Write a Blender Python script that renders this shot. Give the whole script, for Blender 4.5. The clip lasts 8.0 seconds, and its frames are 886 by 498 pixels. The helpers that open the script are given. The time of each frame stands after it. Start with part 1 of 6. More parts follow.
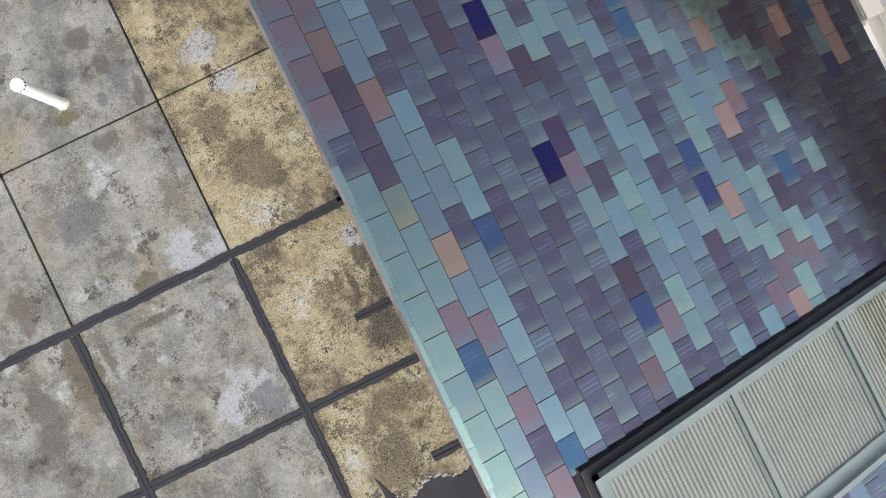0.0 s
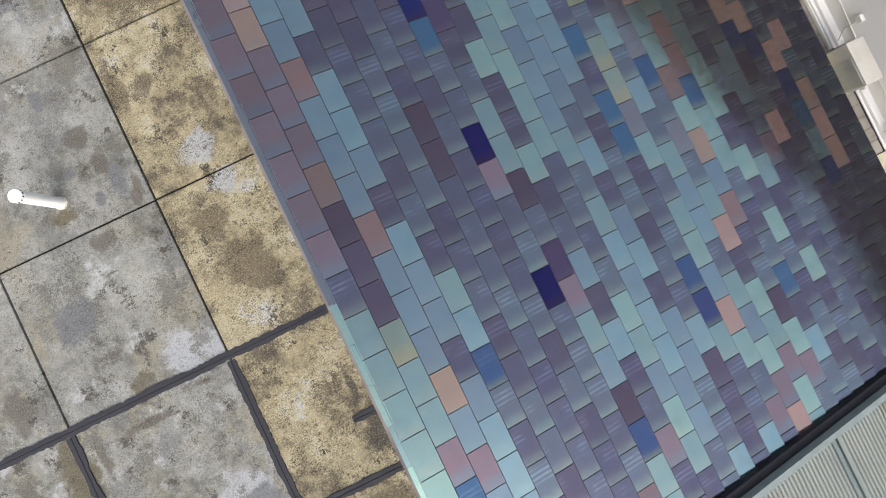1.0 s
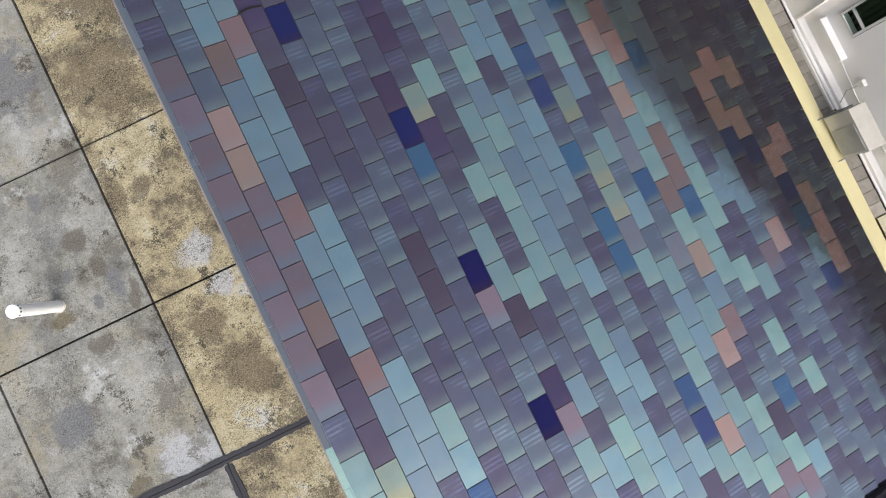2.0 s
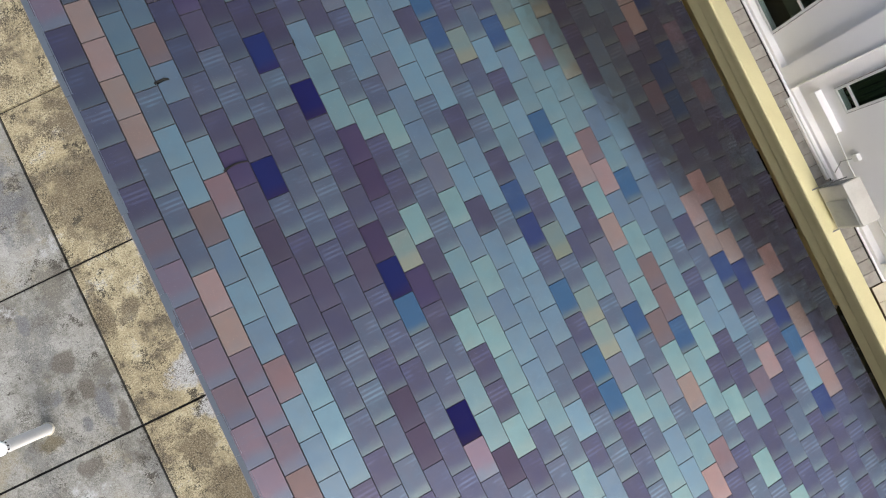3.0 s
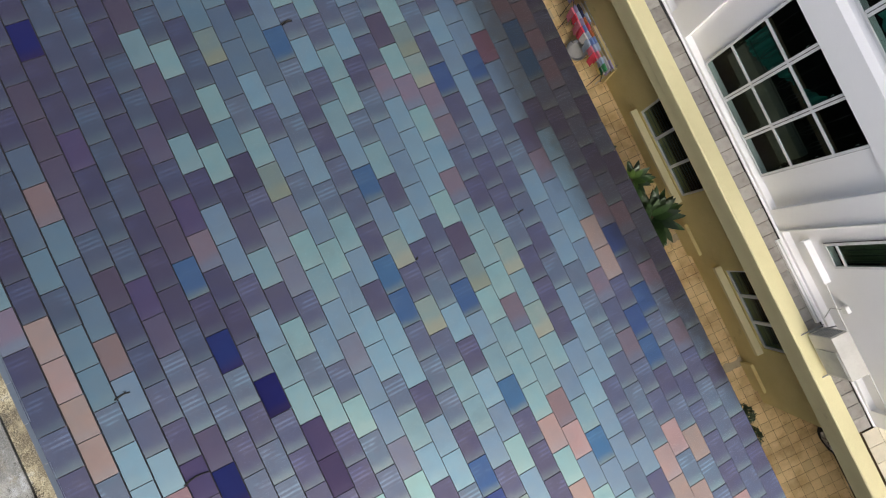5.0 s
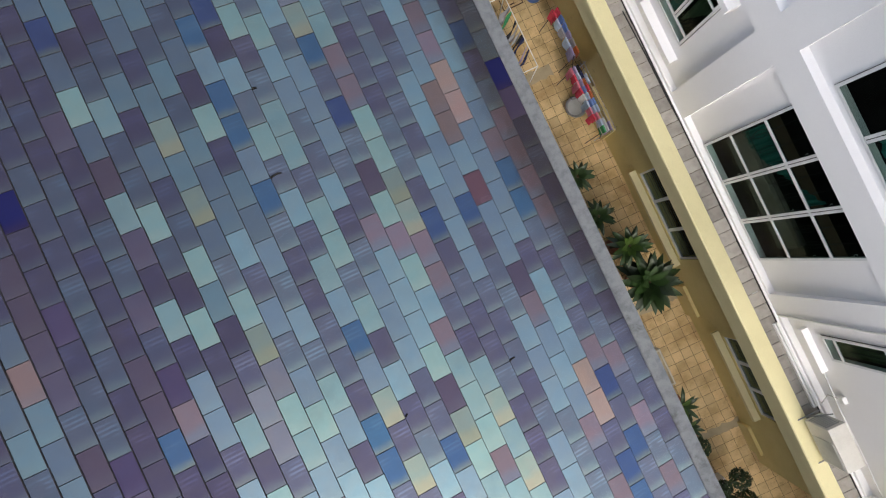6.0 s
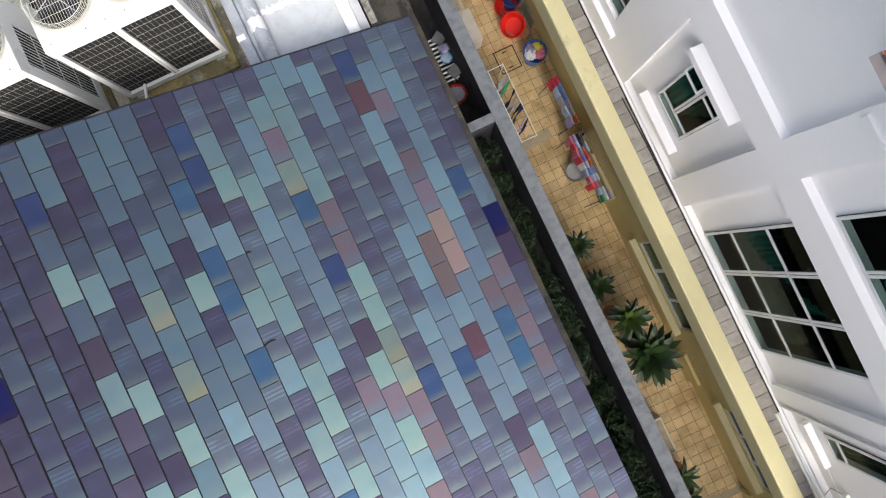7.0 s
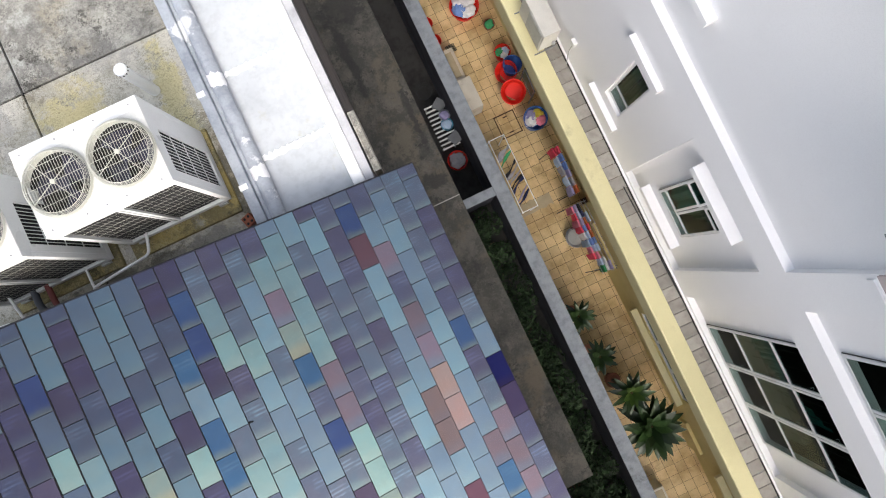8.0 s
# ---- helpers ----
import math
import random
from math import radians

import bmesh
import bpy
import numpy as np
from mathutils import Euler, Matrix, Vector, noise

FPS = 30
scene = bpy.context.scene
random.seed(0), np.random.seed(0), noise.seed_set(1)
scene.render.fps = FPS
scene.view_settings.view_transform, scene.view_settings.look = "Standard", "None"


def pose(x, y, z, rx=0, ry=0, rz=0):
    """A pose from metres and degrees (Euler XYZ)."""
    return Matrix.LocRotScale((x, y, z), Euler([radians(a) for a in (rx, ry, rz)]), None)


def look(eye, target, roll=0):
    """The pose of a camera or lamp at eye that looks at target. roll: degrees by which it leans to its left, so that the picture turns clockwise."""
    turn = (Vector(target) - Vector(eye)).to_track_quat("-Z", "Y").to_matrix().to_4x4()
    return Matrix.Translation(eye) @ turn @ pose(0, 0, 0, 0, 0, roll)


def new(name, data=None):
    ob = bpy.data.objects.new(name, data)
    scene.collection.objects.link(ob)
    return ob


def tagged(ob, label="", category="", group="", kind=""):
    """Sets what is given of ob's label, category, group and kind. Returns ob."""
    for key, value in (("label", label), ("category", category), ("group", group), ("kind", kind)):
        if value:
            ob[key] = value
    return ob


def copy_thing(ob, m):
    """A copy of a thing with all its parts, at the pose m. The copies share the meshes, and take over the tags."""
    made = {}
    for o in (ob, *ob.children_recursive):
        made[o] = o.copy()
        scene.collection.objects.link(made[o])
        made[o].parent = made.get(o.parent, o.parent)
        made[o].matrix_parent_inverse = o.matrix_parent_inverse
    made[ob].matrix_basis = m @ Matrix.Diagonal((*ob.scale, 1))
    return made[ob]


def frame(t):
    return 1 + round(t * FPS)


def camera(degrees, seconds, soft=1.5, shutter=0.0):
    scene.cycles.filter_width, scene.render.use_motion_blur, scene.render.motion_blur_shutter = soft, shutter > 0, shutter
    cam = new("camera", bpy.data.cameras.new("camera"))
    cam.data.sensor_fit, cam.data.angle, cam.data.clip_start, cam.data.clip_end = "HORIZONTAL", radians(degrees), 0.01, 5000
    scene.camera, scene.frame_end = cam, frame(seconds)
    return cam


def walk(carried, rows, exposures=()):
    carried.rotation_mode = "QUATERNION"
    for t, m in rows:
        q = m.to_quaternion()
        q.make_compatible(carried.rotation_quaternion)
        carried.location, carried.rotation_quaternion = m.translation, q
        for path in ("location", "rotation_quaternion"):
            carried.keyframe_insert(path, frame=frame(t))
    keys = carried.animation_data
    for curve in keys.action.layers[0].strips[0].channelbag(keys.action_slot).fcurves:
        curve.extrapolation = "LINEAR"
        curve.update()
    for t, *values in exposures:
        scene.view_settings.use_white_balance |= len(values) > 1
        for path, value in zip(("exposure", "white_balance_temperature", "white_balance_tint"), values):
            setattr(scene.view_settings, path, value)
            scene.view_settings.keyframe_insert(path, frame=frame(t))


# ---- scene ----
cam = camera(80.00, 8.0, 1.1)
PATH = [
    (0.0, -0.0656, -0.1230, 5.5722, 1.226, -0.491, -25.970),
    (0.5, 0.1552, 0.3368, 5.5806, 1.316, -0.551, -25.962),
    (1.0, 0.3902, 0.8090, 5.5831, 1.508, -0.591, -25.767),
    (1.5, 0.6347, 1.2708, 5.5895, 1.621, -0.382, -25.821),
    (1.7, 0.7338, 1.4590, 5.5888, 1.710, -0.259, -25.673),
    (2.8, 1.4191, 2.6423, 5.6203, 1.510, -0.393, -25.688),
    (3.0, 1.5506, 2.8822, 5.6108, 1.480, -0.346, -25.789),
    (3.5, 1.8897, 3.4277, 5.6039, 1.519, -0.228, -25.683),
    (4.0, 2.2237, 3.8928, 5.6248, 1.860, -0.095, -25.716),
    (4.5, 2.5813, 4.4380, 5.6378, 1.757, 0.044, -25.640),
    (5.8, 3.5309, 6.0448, 5.5932, 1.120, 0.156, -25.370),
    (6.0, 3.6754, 6.3265, 5.5985, 1.122, 0.193, -25.181),
    (6.5, 4.0122, 7.0202, 5.5701, 1.273, 0.139, -25.169),
    (7.0, 4.3497, 7.6750, 5.5595, 1.525, 0.252, -25.280),
    (7.5, 4.6404, 8.3539, 5.5630, 1.767, 0.255, -25.347),
    (8.0, 4.9564, 9.0805, 5.5716, 1.914, 0.100, -25.339),
]
walk(cam, [(t, pose(x, y, z, rx, ry, rz)) for t, x, y, z, rx, ry, rz in PATH], [(0.0, 1.0), (5.0, 1.02), (8.0, 1.10)])

# ---- light ----
SUN_UP, SUN_AROUND = 41.0, 190.0                    # where the veiled sun stands: height and bearing from y
world = bpy.data.worlds.new("overcast_sky")
scene.world = world
world.use_nodes = True
wn, wl = world.node_tree.nodes, world.node_tree.links
sky = wn.new("ShaderNodeTexSky")
sky.sky_type = "NISHITA"
sky.sun_disc = False
sky.sun_elevation = radians(SUN_UP)
sky.sun_rotation = radians(SUN_AROUND)
sky.air_density, sky.dust_density, sky.ozone_density = 1.0, 6.0, 1.0
veil = wn.new("ShaderNodeHueSaturation")
veil.inputs["Saturation"].default_value = 0.6
wl.new(sky.outputs[0], veil.inputs["Color"])
cloud = wn.new("ShaderNodeMix")
cloud.data_type = "RGBA"
cloud.inputs[0].default_value = 0.12
cloud.inputs[7].default_value = (5.5, 6.0, 6.8, 1)
wl.new(veil.outputs[0], cloud.inputs[6])
wl.new(cloud.outputs[2], wn["Background"].inputs["Color"])
wn["Background"].inputs["Strength"].default_value = 0.15
sun = new("sun", bpy.data.lights.new("sun", "SUN"))
sun.data.energy = 0.5
sun.data.angle = radians(40)
sun.data.color = (1.0, 0.98, 0.95)
SUN_TO = Vector((math.sin(radians(SUN_AROUND)) * math.cos(radians(SUN_UP)), math.cos(radians(SUN_AROUND)) * math.cos(radians(SUN_UP)), math.sin(radians(SUN_UP))))
sun.matrix_world = look(SUN_TO * 30, (0, 0, 0))


# ---- materials ----
def shader(name):
    m = bpy.data.materials.new(name)
    m.use_nodes = True
    nt = m.node_tree
    return m, nt.nodes, nt.links, nt.nodes["Principled BSDF"]


def mixed(nodes, links, kind, a, b, fac):
    n = nodes.new("ShaderNodeMix")
    n.data_type, n.blend_type = "RGBA", kind
    for sock, v in ((n.inputs[0], fac), (n.inputs[6], a), (n.inputs[7], b)):
        if isinstance(v, bpy.types.NodeSocket):
            links.new(v, sock)
        elif sock == n.inputs[0]:
            sock.default_value = v
        else:
            sock.default_value = (*v, 1)
    return n.outputs[2]


def noise_at(nodes, links, scale, detail=5.0, rough=0.6, stretch=None):
    geo = nodes.new("ShaderNodeNewGeometry")
    n = nodes.new("ShaderNodeTexNoise")
    n.inputs["Scale"].default_value, n.inputs["Detail"].default_value, n.inputs["Roughness"].default_value = scale, detail, rough
    src = geo.outputs["Position"]
    if stretch:
        mp = nodes.new("ShaderNodeMapping")
        mp.inputs["Scale"].default_value = stretch
        links.new(src, mp.inputs["Vector"])
        src = mp.outputs[0]
    links.new(src, n.inputs["Vector"])
    return n.outputs["Fac"]


def ramp(nodes, links, src, lo, hi, a=0.0, b=1.0):
    r = nodes.new("ShaderNodeMapRange")
    r.interpolation_type = "SMOOTHSTEP"
    for k, v in (("From Min", lo), ("From Max", hi), ("To Min", a), ("To Max", b)):
        r.inputs[k].default_value = v
    links.new(src, r.inputs["Value"])
    return r.outputs["Result"]


def bumped(nodes, links, bsdf, src, strength, dist=0.01):
    b = nodes.new("ShaderNodeBump")
    b.inputs["Strength"].default_value, b.inputs["Distance"].default_value = strength, dist
    links.new(src, b.inputs["Height"])
    links.new(b.outputs[0], bsdf.inputs["Normal"])


def piece_random(nodes, links):
    info, geo = nodes.new("ShaderNodeObjectInfo"), nodes.new("ShaderNodeNewGeometry")
    add, fr = nodes.new("ShaderNodeMath"), nodes.new("ShaderNodeMath")
    add.operation, fr.operation = "ADD", "FRACT"
    links.new(info.outputs["Random"], add.inputs[0])
    links.new(geo.outputs["Random Per Island"], add.inputs[1])
    links.new(add.outputs[0], fr.inputs[0])
    return fr.outputs[0]


def surface(name, col, dark=None, rough=0.6, metal=0.0, scale=3.0, amount=0.5, grain=60.0, bump=0.15, dirt=None, dirt_at=(0.55, 0.7), dirt_scale=1.3, vary=0.0):
    """A worn surface: a base colour with soft mottling, fine grain, optional stains of their own shape, and relief."""
    m, nodes, links, bsdf = shader(name)
    dark = dark or tuple(c * 0.72 for c in col)
    big = noise_at(nodes, links, scale)
    c = mixed(nodes, links, "MIX", col, dark, ramp(nodes, links, big, 0.4, 0.72, 0, amount))
    fine = noise_at(nodes, links, grain, 3.0)
    c = mixed(nodes, links, "MULTIPLY", c, (0.8, 0.8, 0.8), ramp(nodes, links, fine, 0.42, 0.7, 0, 0.6 * amount))
    if dirt:
        c = mixed(nodes, links, "MIX", c, dirt, ramp(nodes, links, noise_at(nodes, links, dirt_scale, 8.0, 0.68), *dirt_at, 0, 0.85))
    if vary:
        hsv = nodes.new("ShaderNodeHueSaturation")
        links.new(ramp(nodes, links, piece_random(nodes, links), 0, 1, 1 - vary, 1 + vary), hsv.inputs["Value"])
        links.new(c, hsv.inputs["Color"])
        c = hsv.outputs[0]
    links.new(c, bsdf.inputs["Base Color"])
    bsdf.inputs["Metallic"].default_value = metal
    links.new(ramp(nodes, links, big, 0.3, 0.7, max(rough - 0.08, 0.03), min(rough + 0.1, 1)), bsdf.inputs["Roughness"])
    if bump:
        bumped(nodes, links, bsdf, fine, bump, 0.004)
    return m


def times(nodes, links, a, b):
    n = nodes.new("ShaderNodeMath")
    n.operation = "MULTIPLY"
    links.new(a, n.inputs[0])
    links.new(b, n.inputs[1])
    return n.outputs[0]


def glaze(name, base, tip, bands=0.35, tip_from=0.62, hue=0.02, value=0.16, streak=(1.0, 1.0, 1.0), body=0.2, tip_width=0.42):
    """A fired tile glaze: streaked bands across the tile's length and a paler lower end where the glaze thinned."""
    m, nodes, links, bsdf = shader(name)
    uv = nodes.new("ShaderNodeUVMap")
    uv.uv_map = "UVMap"
    sep = nodes.new("ShaderNodeSeparateXYZ")
    links.new(uv.outputs[0], sep.inputs[0])
    rnd = piece_random(nodes, links)
    wob = noise_at(nodes, links, 9.0, 3.0)
    add = nodes.new("ShaderNodeMath")
    add.operation = "MULTIPLY_ADD"
    add.inputs[1].default_value = 0.22
    links.new(wob, add.inputs[0])
    links.new(sep.outputs[0], add.inputs[2])
    u = add.outputs[0]
    c = mixed(nodes, links, "MIX", base, tip, ramp(nodes, links, u, tip_from + 0.08, tip_from + tip_width))
    wave = nodes.new("ShaderNodeTexWave")
    wave.wave_type, wave.bands_direction = "BANDS", "X"
    wave.inputs["Scale"].default_value, wave.inputs["Distortion"].default_value = 2.7, 0.7
    wave.inputs["Detail"].default_value, wave.inputs["Detail Scale"].default_value = 1.0, 0.6
    links.new(uv.outputs[0], wave.inputs["Vector"])
    links.new(ramp(nodes, links, rnd, 0, 1, 0, 40), wave.inputs["Phase Offset"])
    gate = nodes.new("ShaderNodeMath")
    gate.operation = "MULTIPLY"
    links.new(ramp(nodes, links, wave.outputs["Fac"], 0.2, 0.95, 0, bands), gate.inputs[0])
    spread = times(nodes, links, ramp(nodes, links, noise_at(nodes, links, 4.2, 2.0), 0.42, 0.56), ramp(nodes, links, u, 0.16, 0.32))
    links.new(times(nodes, links, spread, ramp(nodes, links, u, 0.66, 0.46)), gate.inputs[1])
    c = mixed(nodes, links, "MIX", c, tuple(0.25 * a + 0.75 * b * s for a, b, s in zip(base, tip, streak)), gate.outputs[0])
    c = mixed(nodes, links, "MULTIPLY", c, (0.72, 0.74, 0.78), ramp(nodes, links, noise_at(nodes, links, 2.2, 6.0), 0.45, 0.75, 0, 0.5))
    cool = mixed(nodes, links, "MULTIPLY", c, (0.965, 1.0, 1.025), 1.0)
    warm = mixed(nodes, links, "MULTIPLY", c, (1.03, 0.995, 0.98), 1.0)
    c = mixed(nodes, links, "MIX", cool, warm, ramp(nodes, links, noise_at(nodes, links, 5.5, 3.0), 0.36, 0.64))
    hsv = nodes.new("ShaderNodeHueSaturation")
    links.new(ramp(nodes, links, rnd, 0, 1, 0.5 - hue, 0.5 + hue), hsv.inputs["Hue"])
    links.new(ramp(nodes, links, rnd, 0, 1, 1 + value, 1 - value), hsv.inputs["Value"])
    links.new(c, hsv.inputs["Color"])
    clay = mixed(nodes, links, "MIX", (0.108, 0.098, 0.100), hsv.outputs[0], min(1.0, 1.4 * body))
    links.new(mixed(nodes, links, "MULTIPLY", clay, (body, body, body), 1.0), bsdf.inputs["Base Color"])
    # the lustre of the glaze carries the rest of the colour, in what it mirrors
    face = min(0.4, 1.35 * (1 - body) * max(*base, *tip))
    k = (1 - body) / face
    links.new(mixed(nodes, links, "MULTIPLY", hsv.outputs[0], (k, k, k), 1.0), bsdf.inputs["Specular Tint"])
    links.new(ramp(nodes, links, noise_at(nodes, links, 14.0, 4.0), 0.3, 0.75, 0.10, 0.22), bsdf.inputs["Roughness"])
    bsdf.inputs["IOR"].default_value = (1 + math.sqrt(face)) / (1 - math.sqrt(face))
    bumped(nodes, links, bsdf, noise_at(nodes, links, 26.0, 2.0), 0.04, 0.004)
    return m


def window_glass(name, tint=(0.9, 0.95, 0.95), least=0.05):
    m, nodes, links, bsdf = shader(name)
    out = nodes["Material Output"]
    nodes.remove(bsdf)
    clear, gloss, mix, edge, power = (nodes.new("ShaderNode" + k) for k in ("BsdfTransparent", "BsdfGlossy", "MixShader", "LayerWeight", "Math"))
    clear.inputs[0].default_value = (*tint, 1)
    gloss.inputs["Roughness"].default_value = 0.03
    edge.inputs["Blend"].default_value = 0.5
    power.operation = "POWER"
    power.inputs[1].default_value = 4.0
    links.new(edge.outputs["Facing"], power.inputs[0])
    links.new(ramp(nodes, links, power.outputs[0], 0.0, 1.0, least, 0.6), mix.inputs[0])
    links.new(clear.outputs[0], mix.inputs[1])
    links.new(gloss.outputs[0], mix.inputs[2])
    links.new(mix.outputs[0], out.inputs[0])
    return m


def stained_concrete(name, tones, wash, stain, pale, scale=1.7, stain_at=(0.49, 0.59), wash_at=(0.49, 0.58), pale_at=(0.57, 0.63), pores=0.6, streaks=(), streak_colour=(0.30, 0.25, 0.10)):
    """Weathered cast concrete: five tones from dark growth to bare surface, a damp wash, lichen, worn patches, pits and sand grain."""
    m, nodes, links, bsdf = shader(name)
    body = noise_at(nodes, links, scale, 15.0, 0.74)
    sand = noise_at(nodes, links, 62.0, 5.0, 0.85)
    speck = noise_at(nodes, links, 21.0, 8.0, 0.85)
    cr = nodes.new("ShaderNodeValToRGB")
    els = cr.color_ramp.elements
    while len(els) < 5:
        els.new(0.5)
    for e, p, t in zip(els, (0.36, 0.43, 0.48, 0.55, 0.64), tones):
        e.position, e.color = p, (*t, 1)
    links.new(body, cr.inputs[0])
    c = cr.outputs[0]

    def grainy(src, lo, hi, most):
        """A mask whose edge breaks up into grains."""
        a, b = nodes.new("ShaderNodeMath"), nodes.new("ShaderNodeMath")
        a.operation = b.operation = "MULTIPLY_ADD"
        a.inputs[1].default_value, b.inputs[1].default_value = 0.34, 0.26
        links.new(speck, a.inputs[0])
        links.new(src, a.inputs[2])
        links.new(sand, b.inputs[0])
        links.new(a.outputs[0], b.inputs[2])
        return ramp(nodes, links, b.outputs[0], lo + 0.30, hi + 0.30, 0, most)
    c = mixed(nodes, links, "MIX", c, stain, grainy(noise_at(nodes, links, 1.15, 8.0, 0.68), *stain_at, 0.8))
    c = mixed(nodes, links, "MIX", c, wash, grainy(noise_at(nodes, links, 2.1, 9.0, 0.72, (1.0, 0.75, 1.0)), *wash_at, 0.75))
    c = mixed(nodes, links, "MIX", c, pale, grainy(noise_at(nodes, links, 1.5, 9.0, 0.74), *pale_at, 0.85))
    for x0, y0, wx, wy, *tint in streaks:
        geo = nodes.new("ShaderNodeNewGeometry")
        mp = nodes.new("ShaderNodeMapping")
        mp.inputs["Location"].default_value = (-x0 / wx, -y0 / wy, 0)
        mp.inputs["Scale"].default_value = (1 / wx, 1 / wy, 0)
        links.new(geo.outputs["Position"], mp.inputs["Vector"])
        ln = nodes.new("ShaderNodeVectorMath")
        ln.operation = "LENGTH"
        links.new(mp.outputs[0], ln.inputs[0])
        rag = nodes.new("ShaderNodeMath")
        rag.operation = "MULTIPLY_ADD"
        rag.inputs[1].default_value = -3.2
        links.new(noise_at(nodes, links, 4.2, 9.0, 0.72), rag.inputs[0])
        links.new(ln.outputs["Value"], rag.inputs[2])
        blot = ramp(nodes, links, rag.outputs[0], -0.95, -0.42, 0.85, 0)
        c = mixed(nodes, links, "MIX", c, tint[0] if tint else streak_colour, blot)
    c = mixed(nodes, links, "MIX", c, tones[1], grainy(noise_at(nodes, links, 1.9, 7.0, 0.68), 0.545, 0.60, 0.8))
    c = mixed(nodes, links, "MIX", c, tones[0], grainy(noise_at(nodes, links, 3.1, 8.0, 0.70), 0.585, 0.64, 0.9))
    rough_zone = ramp(nodes, links, noise_at(nodes, links, 2.7, 8.0, 0.7), 0.40, 0.60, 0.35, 1.0)
    c = mixed(nodes, links, "MULTIPLY", c, (0.22, 0.20, 0.16), times(nodes, links, ramp(nodes, links, speck, 0.51, 0.61, 0, pores), rough_zone))
    c = mixed(nodes, links, "MULTIPLY", c, (0.18, 0.16, 0.13), times(nodes, links, ramp(nodes, links, sand, 0.50, 0.58, 0, pores), rough_zone))
    c = mixed(nodes, links, "SCREEN", c, (0.12, 0.115, 0.095), ramp(nodes, links, sand, 0.47, 0.40, 0, pores))
    links.new(c, bsdf.inputs["Base Color"])
    bsdf.inputs["Roughness"].default_value = 0.88
    bumped(nodes, links, bsdf, sand, 0.35, 0.006)
    return m


GLAZES = {
    "P": glaze("glaze_violet_grey", (0.123, 0.131, 0.183), (0.193, 0.226, 0.236), 1.0, 0.70, 0.055, 0.22, (1.15, 1.12, 1.4), body=0.14, tip_width=0.4),
    "B": glaze("glaze_pale_blue", (0.223, 0.314, 0.357), (0.244, 0.337, 0.362), 0.15, 0.6, 0.02, 0.12, (1, 1, 1), body=0.13, tip_width=0.42),
    "T": glaze("glaze_teal_grey", (0.262, 0.388, 0.366), (0.299, 0.407, 0.370), 0.15, 0.6, 0.03, 0.12, (1, 1, 1), body=0.13, tip_width=0.42),
    "L": glaze("glaze_lilac_grey", (0.215, 0.218, 0.252), (0.233, 0.244, 0.263), 0.15, 0.6, 0.025, 0.1, (1, 1, 1), body=0.13, tip_width=0.42),
    "M": glaze("glaze_plum", (0.094, 0.074, 0.118), (0.112, 0.096, 0.136), 0.4, 0.6, 0.02, 0.18, (1, 1, 1), body=0.20, tip_width=0.42),
    "R": glaze("glaze_mauve", (0.240, 0.176, 0.202), (0.205, 0.212, 0.252), 0.4, 0.58, 0.02, 0.15, (1, 1, 1), body=0.18, tip_width=0.42),
    "C": glaze("glaze_dark_red", (0.131, 0.059, 0.076), (0.137, 0.069, 0.088), 0.2, 0.6, 0.015, 0.1, (1, 1, 1), body=0.28, tip_width=0.42),
    "N": glaze("glaze_terracotta", (0.262, 0.172, 0.165), (0.250, 0.192, 0.198), 0.2, 0.6, 0.015, 0.15, (1, 1, 1), body=0.26, tip_width=0.42),
    "O": glaze("glaze_peach", (0.425, 0.290, 0.240), (0.420, 0.310, 0.270), 0.15, 0.65, 0.015, 0.1, (1, 1, 1), body=0.28, tip_width=0.42),
    "D": glaze("glaze_deep_indigo", (0.013, 0.016, 0.072), (0.022, 0.018, 0.058), 0.1, 0.7, 0.01, 0.15, (1, 1, 1), body=0.70, tip_width=0.42),
    "V": glaze("glaze_dark_violet", (0.046, 0.033, 0.084), (0.062, 0.048, 0.099), 0.3, 0.7, 0.01, 0.15, (1, 1, 1), body=0.5, tip_width=0.42),
    "U": glaze("glaze_mid_blue", (0.055, 0.105, 0.215), (0.167, 0.204, 0.198), 0.6, 0.74, 0.025, 0.2, (0.8, 1.0, 1.5), body=0.15, tip_width=0.40),
    # Q and K: darker P and B, partly tile tone, partly painted-in dimmer reflection.
    "Q": glaze("glaze_violet_grey_dimmed", (0.078, 0.080, 0.132), (0.118, 0.136, 0.163), 1.0, 0.70, 0.05, 0.2, (1.1, 1.05, 1.4), body=0.14, tip_width=0.4),
    "K": glaze("glaze_pale_blue_dimmed", (0.144, 0.205, 0.248), (0.162, 0.224, 0.250), 0.15, 0.6, 0.025, 0.14, (1, 1, 1), body=0.13, tip_width=0.42),
    "Y": glaze("glaze_pale_yellow", (0.268, 0.330, 0.276), (0.347, 0.351, 0.245), 0.15, 0.5, 0.02, 0.12, (1, 1, 1), body=0.13, tip_width=0.42),
}
M_TILE_BODY = surface("dark_tile_edge", (0.020, 0.018, 0.020), rough=0.9)
M_TWIG = surface("dark_twig", (0.004, 0.0035, 0.003), rough=1.0)
M_BROWNROOF = surface("brown_roof_tile", (0.125, 0.092, 0.082), (0.088, 0.067, 0.060), rough=0.75, scale=2.0, amount=0.6)
M_ORANGEROOF = surface("orange_clay_tile", (0.60, 0.150, 0.060), (0.46, 0.110, 0.050), rough=0.7, scale=4.0, vary=0.2)
M_FASCIA = surface("mauve_grey_fascia", (0.42, 0.36, 0.355), (0.32, 0.27, 0.27), rough=0.8, scale=3.0)
